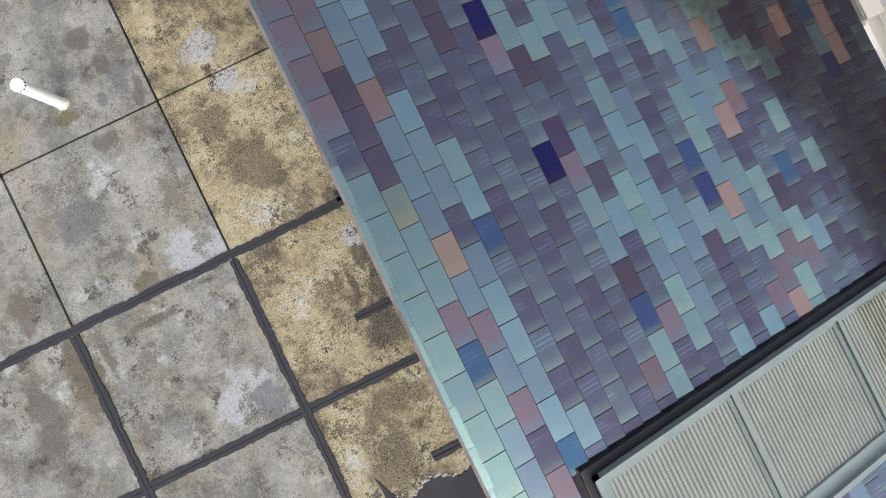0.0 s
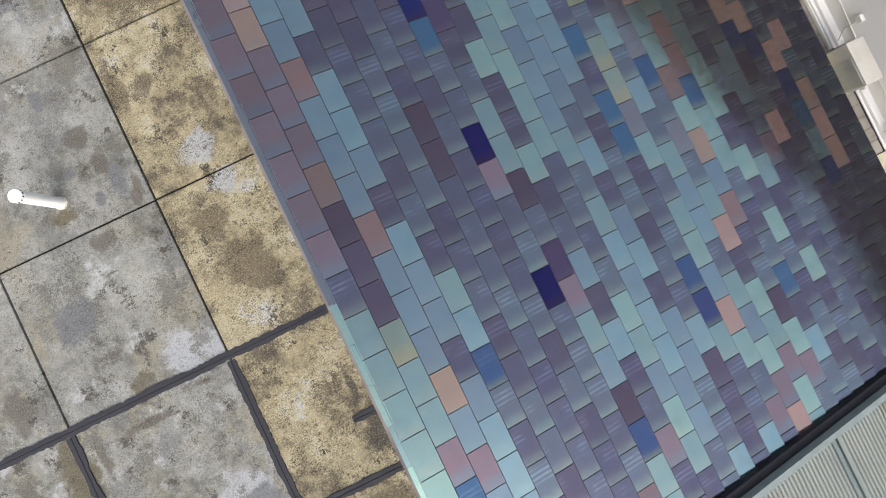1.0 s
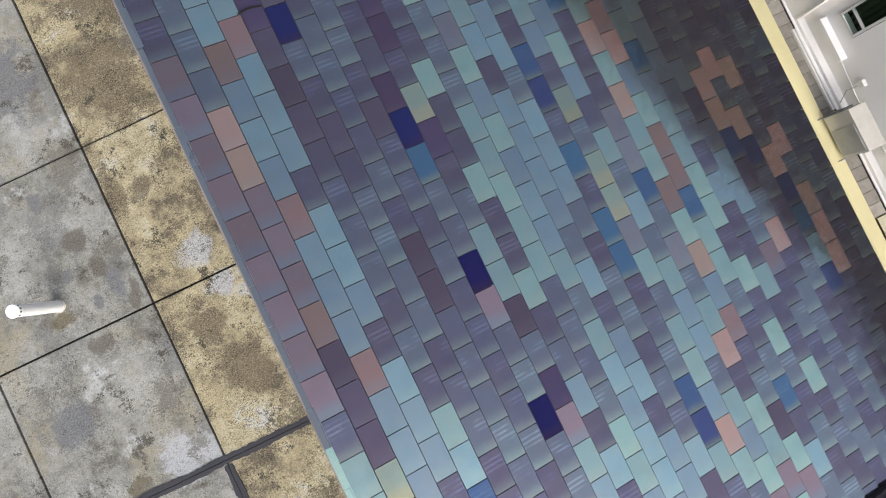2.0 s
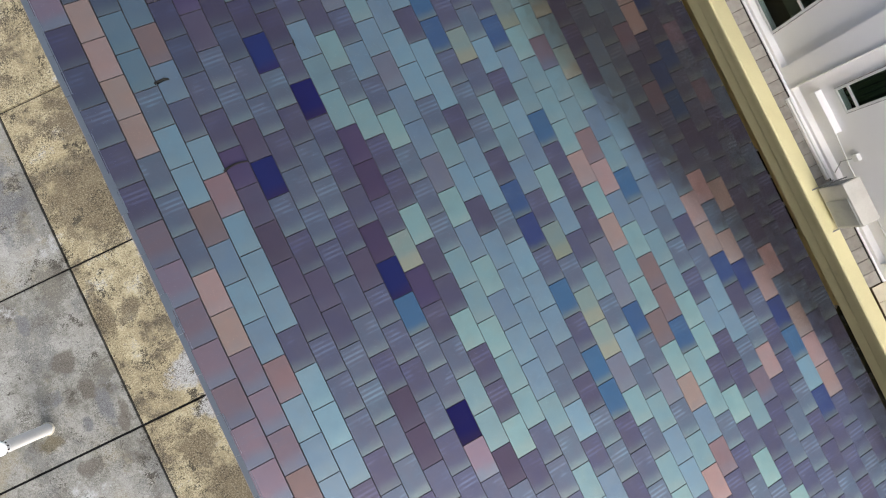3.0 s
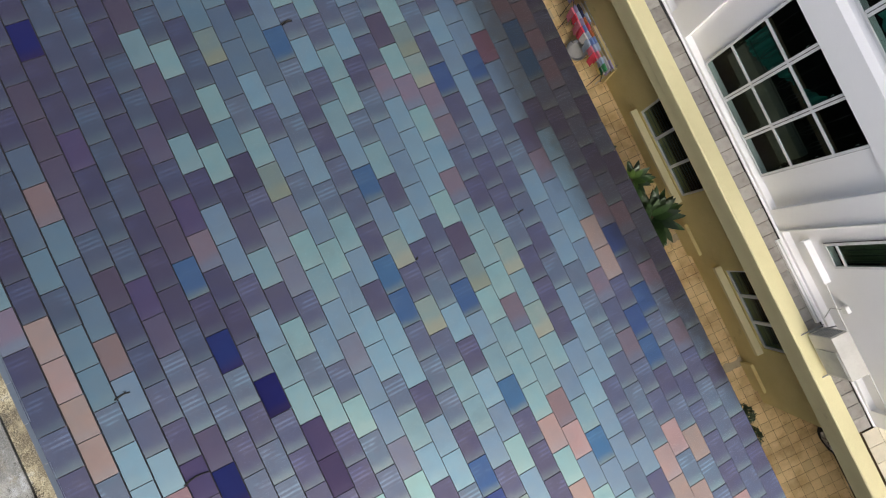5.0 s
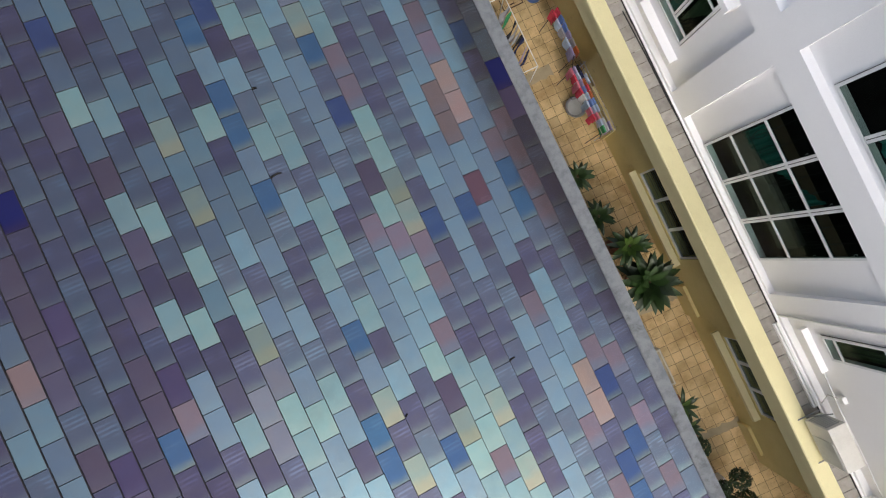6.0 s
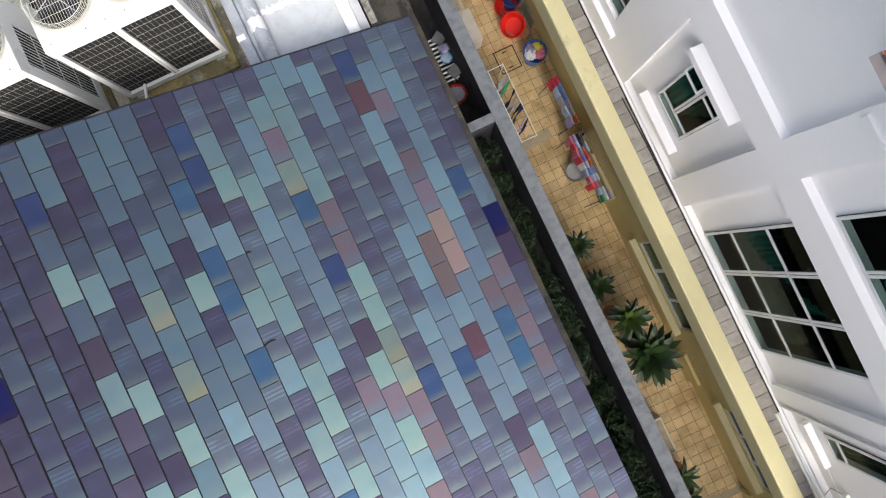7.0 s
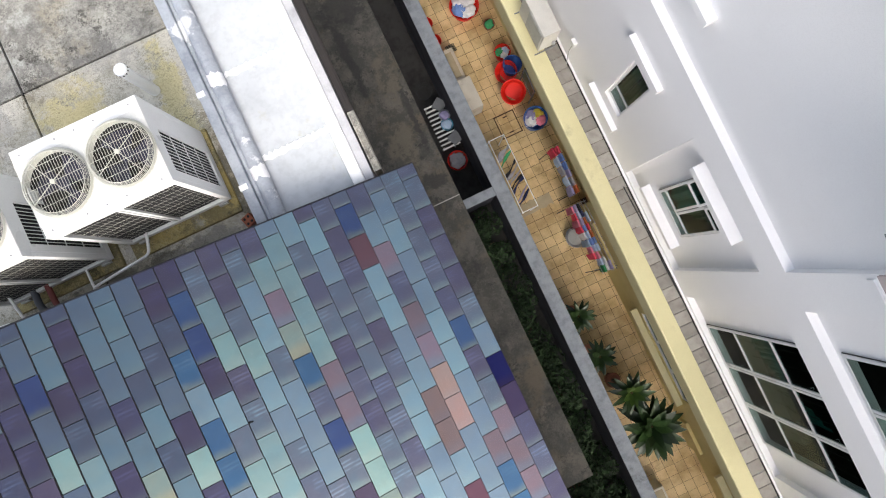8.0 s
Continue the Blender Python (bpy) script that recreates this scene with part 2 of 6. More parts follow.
M_UNDER = surface("roof_underlay", (0.03, 0.03, 0.035), rough=0.9)
M_TRIM = surface("trim_blue_grey", (0.060, 0.076, 0.098), (0.040, 0.052, 0.070), rough=0.35, scale=2.0)
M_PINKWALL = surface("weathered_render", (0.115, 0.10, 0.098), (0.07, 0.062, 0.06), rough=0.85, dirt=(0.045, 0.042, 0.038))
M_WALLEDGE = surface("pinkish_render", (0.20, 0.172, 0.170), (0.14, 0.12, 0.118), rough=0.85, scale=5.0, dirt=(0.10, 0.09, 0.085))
UMBER = (0.088, 0.079, 0.064)
BROWN, CHALK, SLATE, MOSS = (0.112, 0.089, 0.052), (0.32, 0.33, 0.345), (0.105, 0.110, 0.118), (0.085, 0.072, 0.040)
LICHEN_STAINS = ((-1.39, 1.66, 0.28, 0.34, BROWN), (-1.50, 5.10, 0.50, 0.42, BROWN), (-1.88, 4.0, 0.10, 0.34, BROWN), (-1.58, 3.90, 0.12, 0.10, BROWN), (-1.60, 2.25, 0.22, 0.18, BROWN), (-0.95, 5.6, 0.22, 0.5, UMBER), (-1.15, 5.95, 0.42, 0.42, BROWN), (-0.95, 8.1, 0.4, 0.6, BROWN),
                 (-1.35, 3.02, 0.20, 0.18, CHALK), (-1.24, 2.59, 0.20, 0.12, CHALK), (-0.78, 0.50, 0.13, 0.17, CHALK), (-0.75, 6.6, 0.25, 0.2, CHALK),
                 (-0.80, -0.52, 0.30, 0.24), (-0.74, -0.06, 0.12, 0.22), (-0.80, 0.30, 0.07, 0.13), (-0.69, 0.20, 0.07, 0.22), (-0.98, 0.02, 0.05, 0.16), (-1.45, -1.85, 0.30, 0.22, BROWN), (-1.10, -1.25, 0.32, 0.18, BROWN))
GREY_STAINS = ((-2.25, 3.05, 0.10, 0.20, SLATE), (-2.38, 3.30, 0.09, 0.12, UMBER), (-2.16, 2.85, 0.06, 0.14, UMBER), (-2.50, 2.95, 0.07, 0.08, SLATE), (-2.75, 3.35, 0.12, 0.10, SLATE), (-2.47, 3.65, 0.13, 0.12, UMBER), (-2.10, 2.95, 0.07, 0.12, UMBER), (-2.68, 2.55, 0.14, 0.10, UMBER), (-2.7, 4.2, 0.09, 0.14, SLATE), (-3.9, 0.35, 0.22, 0.5, MOSS), (-2.45, -0.55, 0.35, 0.30, CHALK), (-2.95, 2.95, 0.14, 0.10, MOSS),
               (-2.28, -0.68, 0.22, 0.20, SLATE), (-4.45, 0.15, 0.20, 0.45, UMBER), (-4.2, 1.3, 0.16, 0.26, UMBER), (-3.0, 0.62, 0.26, 0.05, UMBER), (-3.62, 0.5, 0.06, 0.28, UMBER), (-2.9, 0.95, 0.18, 0.16, MOSS), (-3.3, 1.9, 0.28, 0.22, SLATE), (-2.35, 1.1, 0.3, 0.25, CHALK), (-2.5, 5.6, 0.35, 0.5, SLATE))
M_SLAB_GREY = stained_concrete("deck_grey", ((0.050, 0.044, 0.034), (0.116, 0.112, 0.096), (0.182, 0.179, 0.160), (0.230, 0.228, 0.209), (0.281, 0.281, 0.264)), (0.132, 0.134, 0.131), (0.225, 0.202, 0.145), (0.36, 0.37, 0.37), stain_at=(0.50, 0.62), wash_at=(0.50, 0.60), pores=0.5, streaks=GREY_STAINS)
M_SLAB_LICHEN = stained_concrete("deck_lichen", ((0.036, 0.030, 0.018), (0.104, 0.085, 0.054), (0.232, 0.196, 0.118), (0.334, 0.293, 0.186), (0.396, 0.364, 0.264)), (0.098, 0.082, 0.056), (0.300, 0.254, 0.152), (0.36, 0.37, 0.375), 1.5, (0.50, 0.62), (0.54, 0.62), (0.575, 0.63), 0.9, LICHEN_STAINS, (0.042, 0.038, 0.030))
M_SLAB_DARK = stained_concrete("deck_dark", ((0.084, 0.079, 0.068), (0.190, 0.182, 0.162), (0.290, 0.280, 0.250), (0.375, 0.362, 0.318), (0.470, 0.450, 0.400)), (0.185, 0.178, 0.165), (0.335, 0.300, 0.230), (0.442, 0.439, 0.404), pores=0.5)
M_SLAB_NORTH = stained_concrete("deck_north", ((0.28, 0.25, 0.185), (0.43, 0.40, 0.32), (0.54, 0.51, 0.425), (0.60, 0.57, 0.485), (0.64, 0.615, 0.54)), (0.41, 0.385, 0.345), (0.46, 0.41, 0.285), (0.57, 0.555, 0.52), pores=0.45, streaks=((3.10, 12.05, 0.15, 0.75), (1.98, 12.35, 0.40, 0.35), (1.6, 10.42, 1.6, 0.14, (0.07, 0.065, 0.045)), (3.28, 10.95, 0.09, 0.55, (0.10, 0.09, 0.06)), (2.75, 10.42, 0.5, 0.10, (0.30, 0.29, 0.26))), streak_colour=(0.55, 0.48, 0.25))
# All tones of this slab are set far below the deck's.
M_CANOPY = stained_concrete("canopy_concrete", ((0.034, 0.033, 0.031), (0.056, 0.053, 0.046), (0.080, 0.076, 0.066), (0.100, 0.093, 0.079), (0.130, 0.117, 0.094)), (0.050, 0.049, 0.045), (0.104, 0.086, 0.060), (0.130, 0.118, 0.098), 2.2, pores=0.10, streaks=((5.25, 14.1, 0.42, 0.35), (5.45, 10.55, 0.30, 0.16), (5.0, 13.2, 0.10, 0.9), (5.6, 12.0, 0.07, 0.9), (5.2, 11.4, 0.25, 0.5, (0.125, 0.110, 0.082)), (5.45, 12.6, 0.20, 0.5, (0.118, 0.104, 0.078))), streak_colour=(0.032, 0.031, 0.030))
M_PLINTH = stained_concrete("mossy_plinth", ((0.075, 0.066, 0.035), (0.20, 0.165, 0.075), (0.33, 0.265, 0.115), (0.39, 0.325, 0.15), (0.42, 0.38, 0.24)), (0.15, 0.135, 0.085), (0.42, 0.32, 0.11), (0.42, 0.40, 0.33), 3.0, pores=0.4)
M_JOINT = surface("joint_grime", (0.008, 0.008, 0.007), rough=1.0, bump=0)
M_BITUMEN = surface("bitumen_tape", (0.018, 0.018, 0.024), (0.030, 0.030, 0.040), rough=0.8, grain=25.0, bump=0.4)
M_PVC = surface("white_pvc", (0.88, 0.88, 0.86), (0.80, 0.79, 0.76), rough=0.4, scale=4.0)
# Near-black colour standing in for the shade inside slots, holes and throats.
M_HOLE = surface("opening_shade", (0.01, 0.01, 0.01), rough=1.0)
M_WHITE = surface("white_wall_paint", (0.875, 0.87, 0.88), (0.82, 0.815, 0.825), rough=0.8, scale=0.8, amount=0.35, grain=90.0, bump=0.08)
M_YELLOW = surface("cream_yellow_paint", (0.74, 0.68, 0.40), (0.66, 0.60, 0.34), rough=0.75, scale=1.2, amount=0.5, bump=0.08, dirt=(0.50, 0.45, 0.27), dirt_at=(0.62, 0.78))
M_YELLOW_LOW = surface("ochre_wall_paint", (0.70, 0.59, 0.27), (0.60, 0.50, 0.215), rough=0.8, scale=1.0, amount=0.5, bump=0.08, dirt=(0.34, 0.27, 0.12), dirt_at=(0.62, 0.75))
M_STONE = surface("stone_coping", (0.32, 0.30, 0.27), (0.22, 0.20, 0.18), rough=0.8, vary=0.2, scale=5.0, amount=0.7)
M_CREAM_TILE = surface("cream_floor_tile", (0.66, 0.60, 0.46), rough=0.4, vary=0.1)
M_FLOOR_TILE = surface("ochre_floor_tile", (0.72, 0.54, 0.28), (0.45, 0.30, 0.125), rough=0.5, scale=1.6, amount=0.95, grain=40.0, bump=0.1, dirt=(0.36, 0.24, 0.10), dirt_at=(0.56, 0.70), vary=0.10)
M_GROUT = surface("floor_grout", (0.10, 0.065, 0.028), rough=0.95)
M_MORTAR = surface("mortar_patch", (0.46, 0.38, 0.25), (0.32, 0.27, 0.18), rough=0.9, scale=4.0)
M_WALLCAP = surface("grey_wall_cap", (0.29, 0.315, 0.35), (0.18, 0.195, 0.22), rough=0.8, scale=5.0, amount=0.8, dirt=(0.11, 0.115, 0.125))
# Far darker than the cap: the narrow gap's shade is in this colour.
M_WALLFACE = surface("shaded_wall_face", (0.085, 0.088, 0.115), (0.05, 0.052, 0.066), rough=0.9, scale=1.5, amount=0.8)
M_SILVER = surface("silver_waterproofing", (0.40, 0.43, 0.475), (0.25, 0.275, 0.315), rough=0.5, scale=4.0, amount=0.9, grain=30.0, bump=0.3, dirt=(0.76, 0.77, 0.78), dirt_at=(0.57, 0.62), dirt_scale=2.2)
M_MEMBRANE = surface("white_membrane", (0.53, 0.555, 0.575), (0.42, 0.445, 0.470), rough=0.6, scale=1.6, amount=0.8, grain=12.0, bump=0.15, dirt=(0.44, 0.43, 0.35), dirt_at=(0.60, 0.70))
M_OUTER = surface("pale_grey_render", (0.50, 0.50, 0.52), (0.36, 0.36, 0.38), rough=0.8, scale=3.0, amount=0.8, dirt=(0.22, 0.22, 0.23))
M_SEAM = surface("fresh_white_seam", (0.86, 0.86, 0.86), (0.74, 0.75, 0.76), rough=0.6, scale=6.0, grain=30.0, bump=0.3)
# Ground colour lowered to near black, carrying the shade between the houses.
M_SOIL = surface("gap_shade_ground", (0.048, 0.046, 0.044), (0.024, 0.023, 0.022), rough=0.95, amount=0.9)
M_CASING = surface("white_casing", (0.77, 0.775, 0.76), (0.70, 0.705, 0.68), rough=0.35, scale=2.0, amount=0.4, bump=0.02)
M_CASING_GREY = surface("aged_casing", (0.42, 0.43, 0.41), (0.32, 0.32, 0.30), rough=0.45, scale=5.0)
M_CASING_BEIGE = surface("yellowed_casing", (0.56, 0.545, 0.50), (0.44, 0.43, 0.39), rough=0.45, scale=3.0)
M_PLATE = surface("fan_plate_casing", (0.66, 0.66, 0.63), (0.54, 0.54, 0.51), rough=0.4, scale=5.0)
M_COIL = surface("black_coil", (0.006, 0.006, 0.007), rough=0.7, bump=0)
M_WIRE = surface("cream_coated_wire", (0.54, 0.54, 0.48), rough=0.45, bump=0)
M_FANBLADE = surface("blue_black_fan_blade", (0.012, 0.013, 0.036), rough=0.75, bump=0)
M_COPPER = surface("red_lagging", (0.20, 0.05, 0.04), rough=0.7)
M_GREYPIPE = surface("grey_lagging", (0.10, 0.11, 0.12), rough=0.7)
M_BRICK = surface("red_clay_brick", (0.27, 0.085, 0.045), (0.18, 0.055, 0.03), rough=0.9, scale=20.0)
M_FRAME = surface("white_aluminium", (0.72, 0.73, 0.74), rough=0.35, bump=0)
M_DARKFRAME = surface("black_gutter", (0.010, 0.009, 0.013), rough=0.55)
M_GREENFRAME = surface("green_tinted_frame", (0.215, 0.250, 0.240), (0.155, 0.182, 0.175), rough=0.35, scale=6.0)
M_BLIND = surface("ribbed_blind", (0.30, 0.29, 0.25), (0.22, 0.215, 0.19), rough=0.7)
# Darker than the slats: paints the shaded side of each rib.
M_BLIND_BACK = surface("blind_rib_shade", (0.125, 0.122, 0.108), (0.09, 0.09, 0.08), rough=0.8)
M_GLASS = window_glass("window_glass", (0.62, 0.70, 0.68), 0.012)
M_SKYGLASS = window_glass("skylight_glass", (0.96, 0.985, 0.975), 0.06)
M_CURTAIN = surface("teal_curtain", (0.026, 0.21, 0.175), (0.014, 0.11, 0.09), rough=0.8)
M_GREENCURTAIN = surface("olive_curtain", (0.14, 0.19, 0.10), (0.10, 0.13, 0.07), rough=0.8)
M_INNER = surface("dim_inner_ledge", (0.17, 0.165, 0.14), rough=0.8)
# Near-black paint puts the unlit rooms' darkness into their walls and floor.
M_ROOM = surface("unlit_room_black", (0.008, 0.008, 0.008), rough=0.9)
M_RUST = surface("rusted_iron", (0.085, 0.048, 0.022), (0.05, 0.03, 0.016), rough=0.85, scale=12.0)
M_IRON = surface("dark_iron", (0.03, 0.03, 0.03), rough=0.6)
M_LEAF = surface("plant_leaf", (0.025, 0.053, 0.013), (0.011, 0.028, 0.008), rough=0.45, scale=7.0, vary=0.35)
M_LEAF_NEW = surface("young_leaf", (0.075, 0.135, 0.025), (0.045, 0.085, 0.016), rough=0.4, scale=7.0, vary=0.2)
M_HEDGE = surface("hedge_leaf", (0.022, 0.045, 0.014), (0.007, 0.016, 0.006), rough=0.9, scale=7.0, vary=0.45)
M_BARK = surface("plant_stem", (0.12, 0.085, 0.05), rough=0.9, scale=12.0)
M_CLAY = surface("clay_pot", (0.30, 0.12, 0.07), rough=0.8)
M_REDPLASTIC = surface("red_plastic", (0.85, 0.022, 0.008), (0.74, 0.016, 0.006), rough=0.55, bump=0)
M_BLUEPLASTIC = surface("blue_plastic", (0.05, 0.16, 0.52), rough=0.35, bump=0)
M_CYANPLASTIC = surface("light_blue_plastic", (0.10, 0.42, 0.62), rough=0.35, bump=0)
M_GREYPLASTIC = surface("grey_plastic", (0.22, 0.23, 0.24), rough=0.5, bump=0)
M_STEEL = surface("brushed_steel", (0.55, 0.56, 0.58), rough=0.3, metal=1.0, bump=0)
M_CARPAINT = surface("dark_car_paint", (0.035, 0.04, 0.03), rough=0.2, bump=0)
M_TYRE = surface("tyre_rubber", (0.015, 0.015, 0.016), rough=0.85)
M_RIM = surface("alloy_rim", (0.45, 0.45, 0.46), rough=0.35, metal=0.8, bump=0)
M_CARGLASS = surface("car_glass", (0.01, 0.012, 0.014), rough=0.05, bump=0)


def cloth(name, col):
    return surface("cloth_" + name, col, tuple(c * 0.65 for c in col), rough=0.9, scale=14.0, grain=120.0, bump=0.4)


CLOTH = {"red": cloth("red", (0.80, 0.07, 0.12)), "pink": cloth("pink", (0.82, 0.24, 0.34)), "blue": cloth("blue", (0.20, 0.33, 0.72)),
         "sky": cloth("sky", (0.52, 0.66, 0.84)), "white": cloth("white", (0.82, 0.82, 0.84)), "green": cloth("green", (0.06, 0.36, 0.14)),
         "black": cloth("black", (0.02, 0.02, 0.025)), "navy": cloth("navy", (0.03, 0.04, 0.12)), "yellow": cloth("yellow", (0.72, 0.60, 0.08)),
         "lilac": cloth("lilac", (0.42, 0.38, 0.62)), "orange": cloth("orange", (0.62, 0.16, 0.05)), "grey": cloth("grey", (0.40, 0.39, 0.42))}


# ---- building helpers ----
def part(name, bm, material, parent=None, label=""):
    me = bpy.data.meshes.new(name)
    bmesh.ops.recalc_face_normals(bm, faces=bm.faces)
    bm.to_mesh(me)
    bm.free()
    for mm in material if isinstance(material, (list, tuple)) else (material,):
        me.materials.append(mm)
    ob = new(name, me)
    if parent:
        ob.parent = parent
    if label:
        ob["label"] = label
    return ob


def smooth(ob, angle=40):
    for p in ob.data.polygons:
        p.use_smooth = True
    ob.data.set_sharp_from_angle(angle=radians(angle))
    return ob


def box(bm, a, b, bevel=0.0):
    g = bmesh.ops.create_cube(bm, size=1, matrix=Matrix.LocRotScale([(p + q) / 2 for p, q in zip(a, b)], None, [abs(q - p) for p, q in zip(a, b)]))
    if bevel:
        edges = list({e for v in g["verts"] for e in v.link_edges})
        bmesh.ops.bevel(bm, geom=edges, offset=bevel, segments=2, affect="EDGES", profile=0.6)
    return bm


def boxes(*items, bevel=0.0):
    bm = bmesh.new()
    for a, b in items:
        box(bm, a, b, bevel)
    return bm


def rod(bm, a, b, r, n=10, r2=None):
    a, b = Vector(a), Vector(b)
    m = Matrix.Translation((a + b) / 2) @ (b - a).to_track_quat("Z", "Y").to_matrix().to_4x4()
    bmesh.ops.create_cone(bm, cap_ends=True, segments=n, radius1=r, radius2=r if r2 is None else r2, depth=(b - a).length, matrix=m)
    return bm


def lathe(bm, rings, n=28, at=(0, 0, 0)):
    """A turned shape from (radius, height) rings."""
    loops = []
    for r, z in rings:
        loops.append([bm.verts.new((at[0] + r * math.cos(6.28318 * k / n), at[1] + r * math.sin(6.28318 * k / n), at[2] + z)) for k in range(n)])
    for lo, hi in zip(loops, loops[1:]):
        for k in range(n):
            bm.faces.new((lo[k], lo[(k + 1) % n], hi[(k + 1) % n], hi[k]))
    return bm


def ring(bm, c, r, t, n=40, m=6):
    pts = [[bm.verts.new((c[0] + (r + t * math.cos(6.28318 * j / m)) * math.cos(6.28318 * i / n), c[1] + (r + t * math.cos(6.28318 * j / m)) * math.sin(6.28318 * i / n), c[2] + t * math.sin(6.28318 * j / m))) for j in range(m)] for i in range(n)]
    for i in range(n):
        for j in range(m):
            bm.faces.new((pts[i][j], pts[(i + 1) % n][j], pts[(i + 1) % n][(j + 1) % m], pts[i][(j + 1) % m]))
    return bm


def tube(name, pts, r, material, parent=None, label=""):
    cu = bpy.data.curves.new(name, "CURVE")
    cu.dimensions, cu.bevel_depth, cu.bevel_resolution, cu.use_fill_caps = "3D", r, 3, True
    sp = cu.splines.new("POLY")
    sp.points.add(len(pts) - 1)
    for p, q in zip(sp.points, pts):
        p.co = (*q, 1)
    cu.materials.append(material)
    me = bpy.data.meshes.new_from_object(new("curve_guide", cu))
    guide = bpy.data.objects["curve_guide"]
    bpy.data.objects.remove(guide)
    ob = new(name, me)
    for p in me.polygons:
        p.use_smooth = True
    if parent:
        ob.parent = parent
    if label:
        ob["label"] = label
    return ob


def holder(name, at=(0, 0, 0), rz=0.0):
    ob = new(name)
    ob.empty_display_size = 0.1
    ob.matrix_world = pose(*at, 0, 0, rz)
    return ob


def cells(x0, x1, ys, zs, holes):
    """A wall across x, from y and z breaks, leaving out the rectangles in holes (y0, y1, z0, z1)."""
    ys = sorted({*ys, *(h[0] for h in holes), *(h[1] for h in holes)})
    zs = sorted({*zs, *(h[2] for h in holes), *(h[3] for h in holes)})
    bm = bmesh.new()

    def solid(i, j):
        if not (0 <= i < len(ys) - 1 and 0 <= j < len(zs) - 1):
            return False
        y, z = (ys[i] + ys[i + 1]) / 2, (zs[j] + zs[j + 1]) / 2
        return not any(h[0] < y < h[1] and h[2] < z < h[3] for h in holes)
    for i in range(len(ys) - 1):
        for j in range(len(zs) - 1):
            if not solid(i, j):
                continue
            (ya, yb), (za, zb) = ys[i:i + 2], zs[j:j + 2]
            faces = [((x0, ya, za), (x0, yb, za), (x0, yb, zb), (x0, ya, zb)), ((x1, ya, za), (x1, yb, za), (x1, yb, zb), (x1, ya, zb))]
            if not solid(i - 1, j):
                faces.append(((x0, ya, za), (x1, ya, za), (x1, ya, zb), (x0, ya, zb)))
            if not solid(i + 1, j):
                faces.append(((x0, yb, za), (x1, yb, za), (x1, yb, zb), (x0, yb, zb)))
            if not solid(i, j - 1):
                faces.append(((x0, ya, za), (x1, ya, za), (x1, yb, za), (x0, yb, za)))
            if not solid(i, j + 1):
                faces.append(((x0, ya, zb), (x1, ya, zb), (x1, yb, zb), (x0, yb, zb)))
            for f in faces:
                bm.faces.new([bm.verts.new(v) for v in f])
    bmesh.ops.remove_doubles(bm, verts=bm.verts, dist=0.0005)
    return bm

# ---- plan ----
RIDGE_X, COURSE, COURSES = -0.433, 0.185, 30      # ridge edge, run of one course, number of courses down to the eave
TILE_Y, TILE_L, VERGE_Y, ROOF_S = -0.294, 0.340, 10.219, -8.6
ROOF_A, ROOF_B = 1.406, -0.278                    # roof plane z = A + B x
EAVE_X = RIDGE_X + COURSE * COURSES
GROUND, LEDGE, FACE, SLAB_Z = -7.5, -3.77, 8.575, -3.8
COPE = LEDGE - 0.045                                 # the stone coping lies below the ledge cap
WALL_X0, WALL_X1, WALL_TOP = 6.64, 6.95, -5.8


def roof_z(x):
    return ROOF_A + ROOF_B * x


# ---- ground and the house under the roof ----
tagged(part("ground", boxes(((-160, -160, GROUND - 0.6), (160, 160, GROUND - 0.02))), M_SOIL), "ground between the houses, darkened for the gap's shade", "ground", kind="structure")
NORTH = -0.15                                     # level of the lower deck beyond the roof's verge
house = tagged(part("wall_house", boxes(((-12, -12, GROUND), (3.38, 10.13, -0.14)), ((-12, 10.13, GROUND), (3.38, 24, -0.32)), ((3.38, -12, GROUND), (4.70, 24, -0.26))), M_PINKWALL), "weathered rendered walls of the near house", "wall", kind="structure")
bm = bmesh.new()
prof = [(-0.40, -0.30), (-0.40, roof_z(-0.40) - 0.075), (4.72, roof_z(4.72) - 0.075), (4.72, -0.30)]
a = [bm.verts.new((x, ROOF_S + 0.1, z)) for x, z in prof]
b = [bm.verts.new((x, VERGE_Y - 0.09, z)) for x, z in prof]
bm.faces.new(a), bm.faces.new(b[::-1])
for k in range(4):
    bm.faces.new((a[k], a[(k + 1) % 4], b[(k + 1) % 4], b[k]))
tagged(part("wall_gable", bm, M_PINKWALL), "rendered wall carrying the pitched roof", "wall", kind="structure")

# Added out of view: cuts southern sky light on the facade's south end.
tagged(part("wall_south", boxes(((-12, -12.4, -0.1), (7.0, -12.2, 5.6))), M_PINKWALL), "unseen wall added to block southern sky light from the facade", "wall", kind="structure")

# concrete roof deck: cast slabs with open joints, grimy bed below
deck = tagged(part("deck", boxes(((-12, -12, -0.14), (3.379, 10.12, -0.03)), ((-12, 10.12, -0.33), (-2.0, 24, -0.03)), ((-2.0, 10.12, -0.33), (3.379, 24, NORTH - 0.03))), M_JOINT), "flat concrete roof deck of square slabs with dark joints", "deck", kind="structure")
XS = [-11.05, -9.24, -7.43, -5.62, -3.815, -2.0, -0.19]
YS = [-11.7, -9.9, -8.1, -6.3, -4.5, -2.72, -0.93, 0.885, 2.7, 4.53, 6.35, 8.17, 9.99, 11.82, 13.65, 15.5]
rs = random.Random(4)


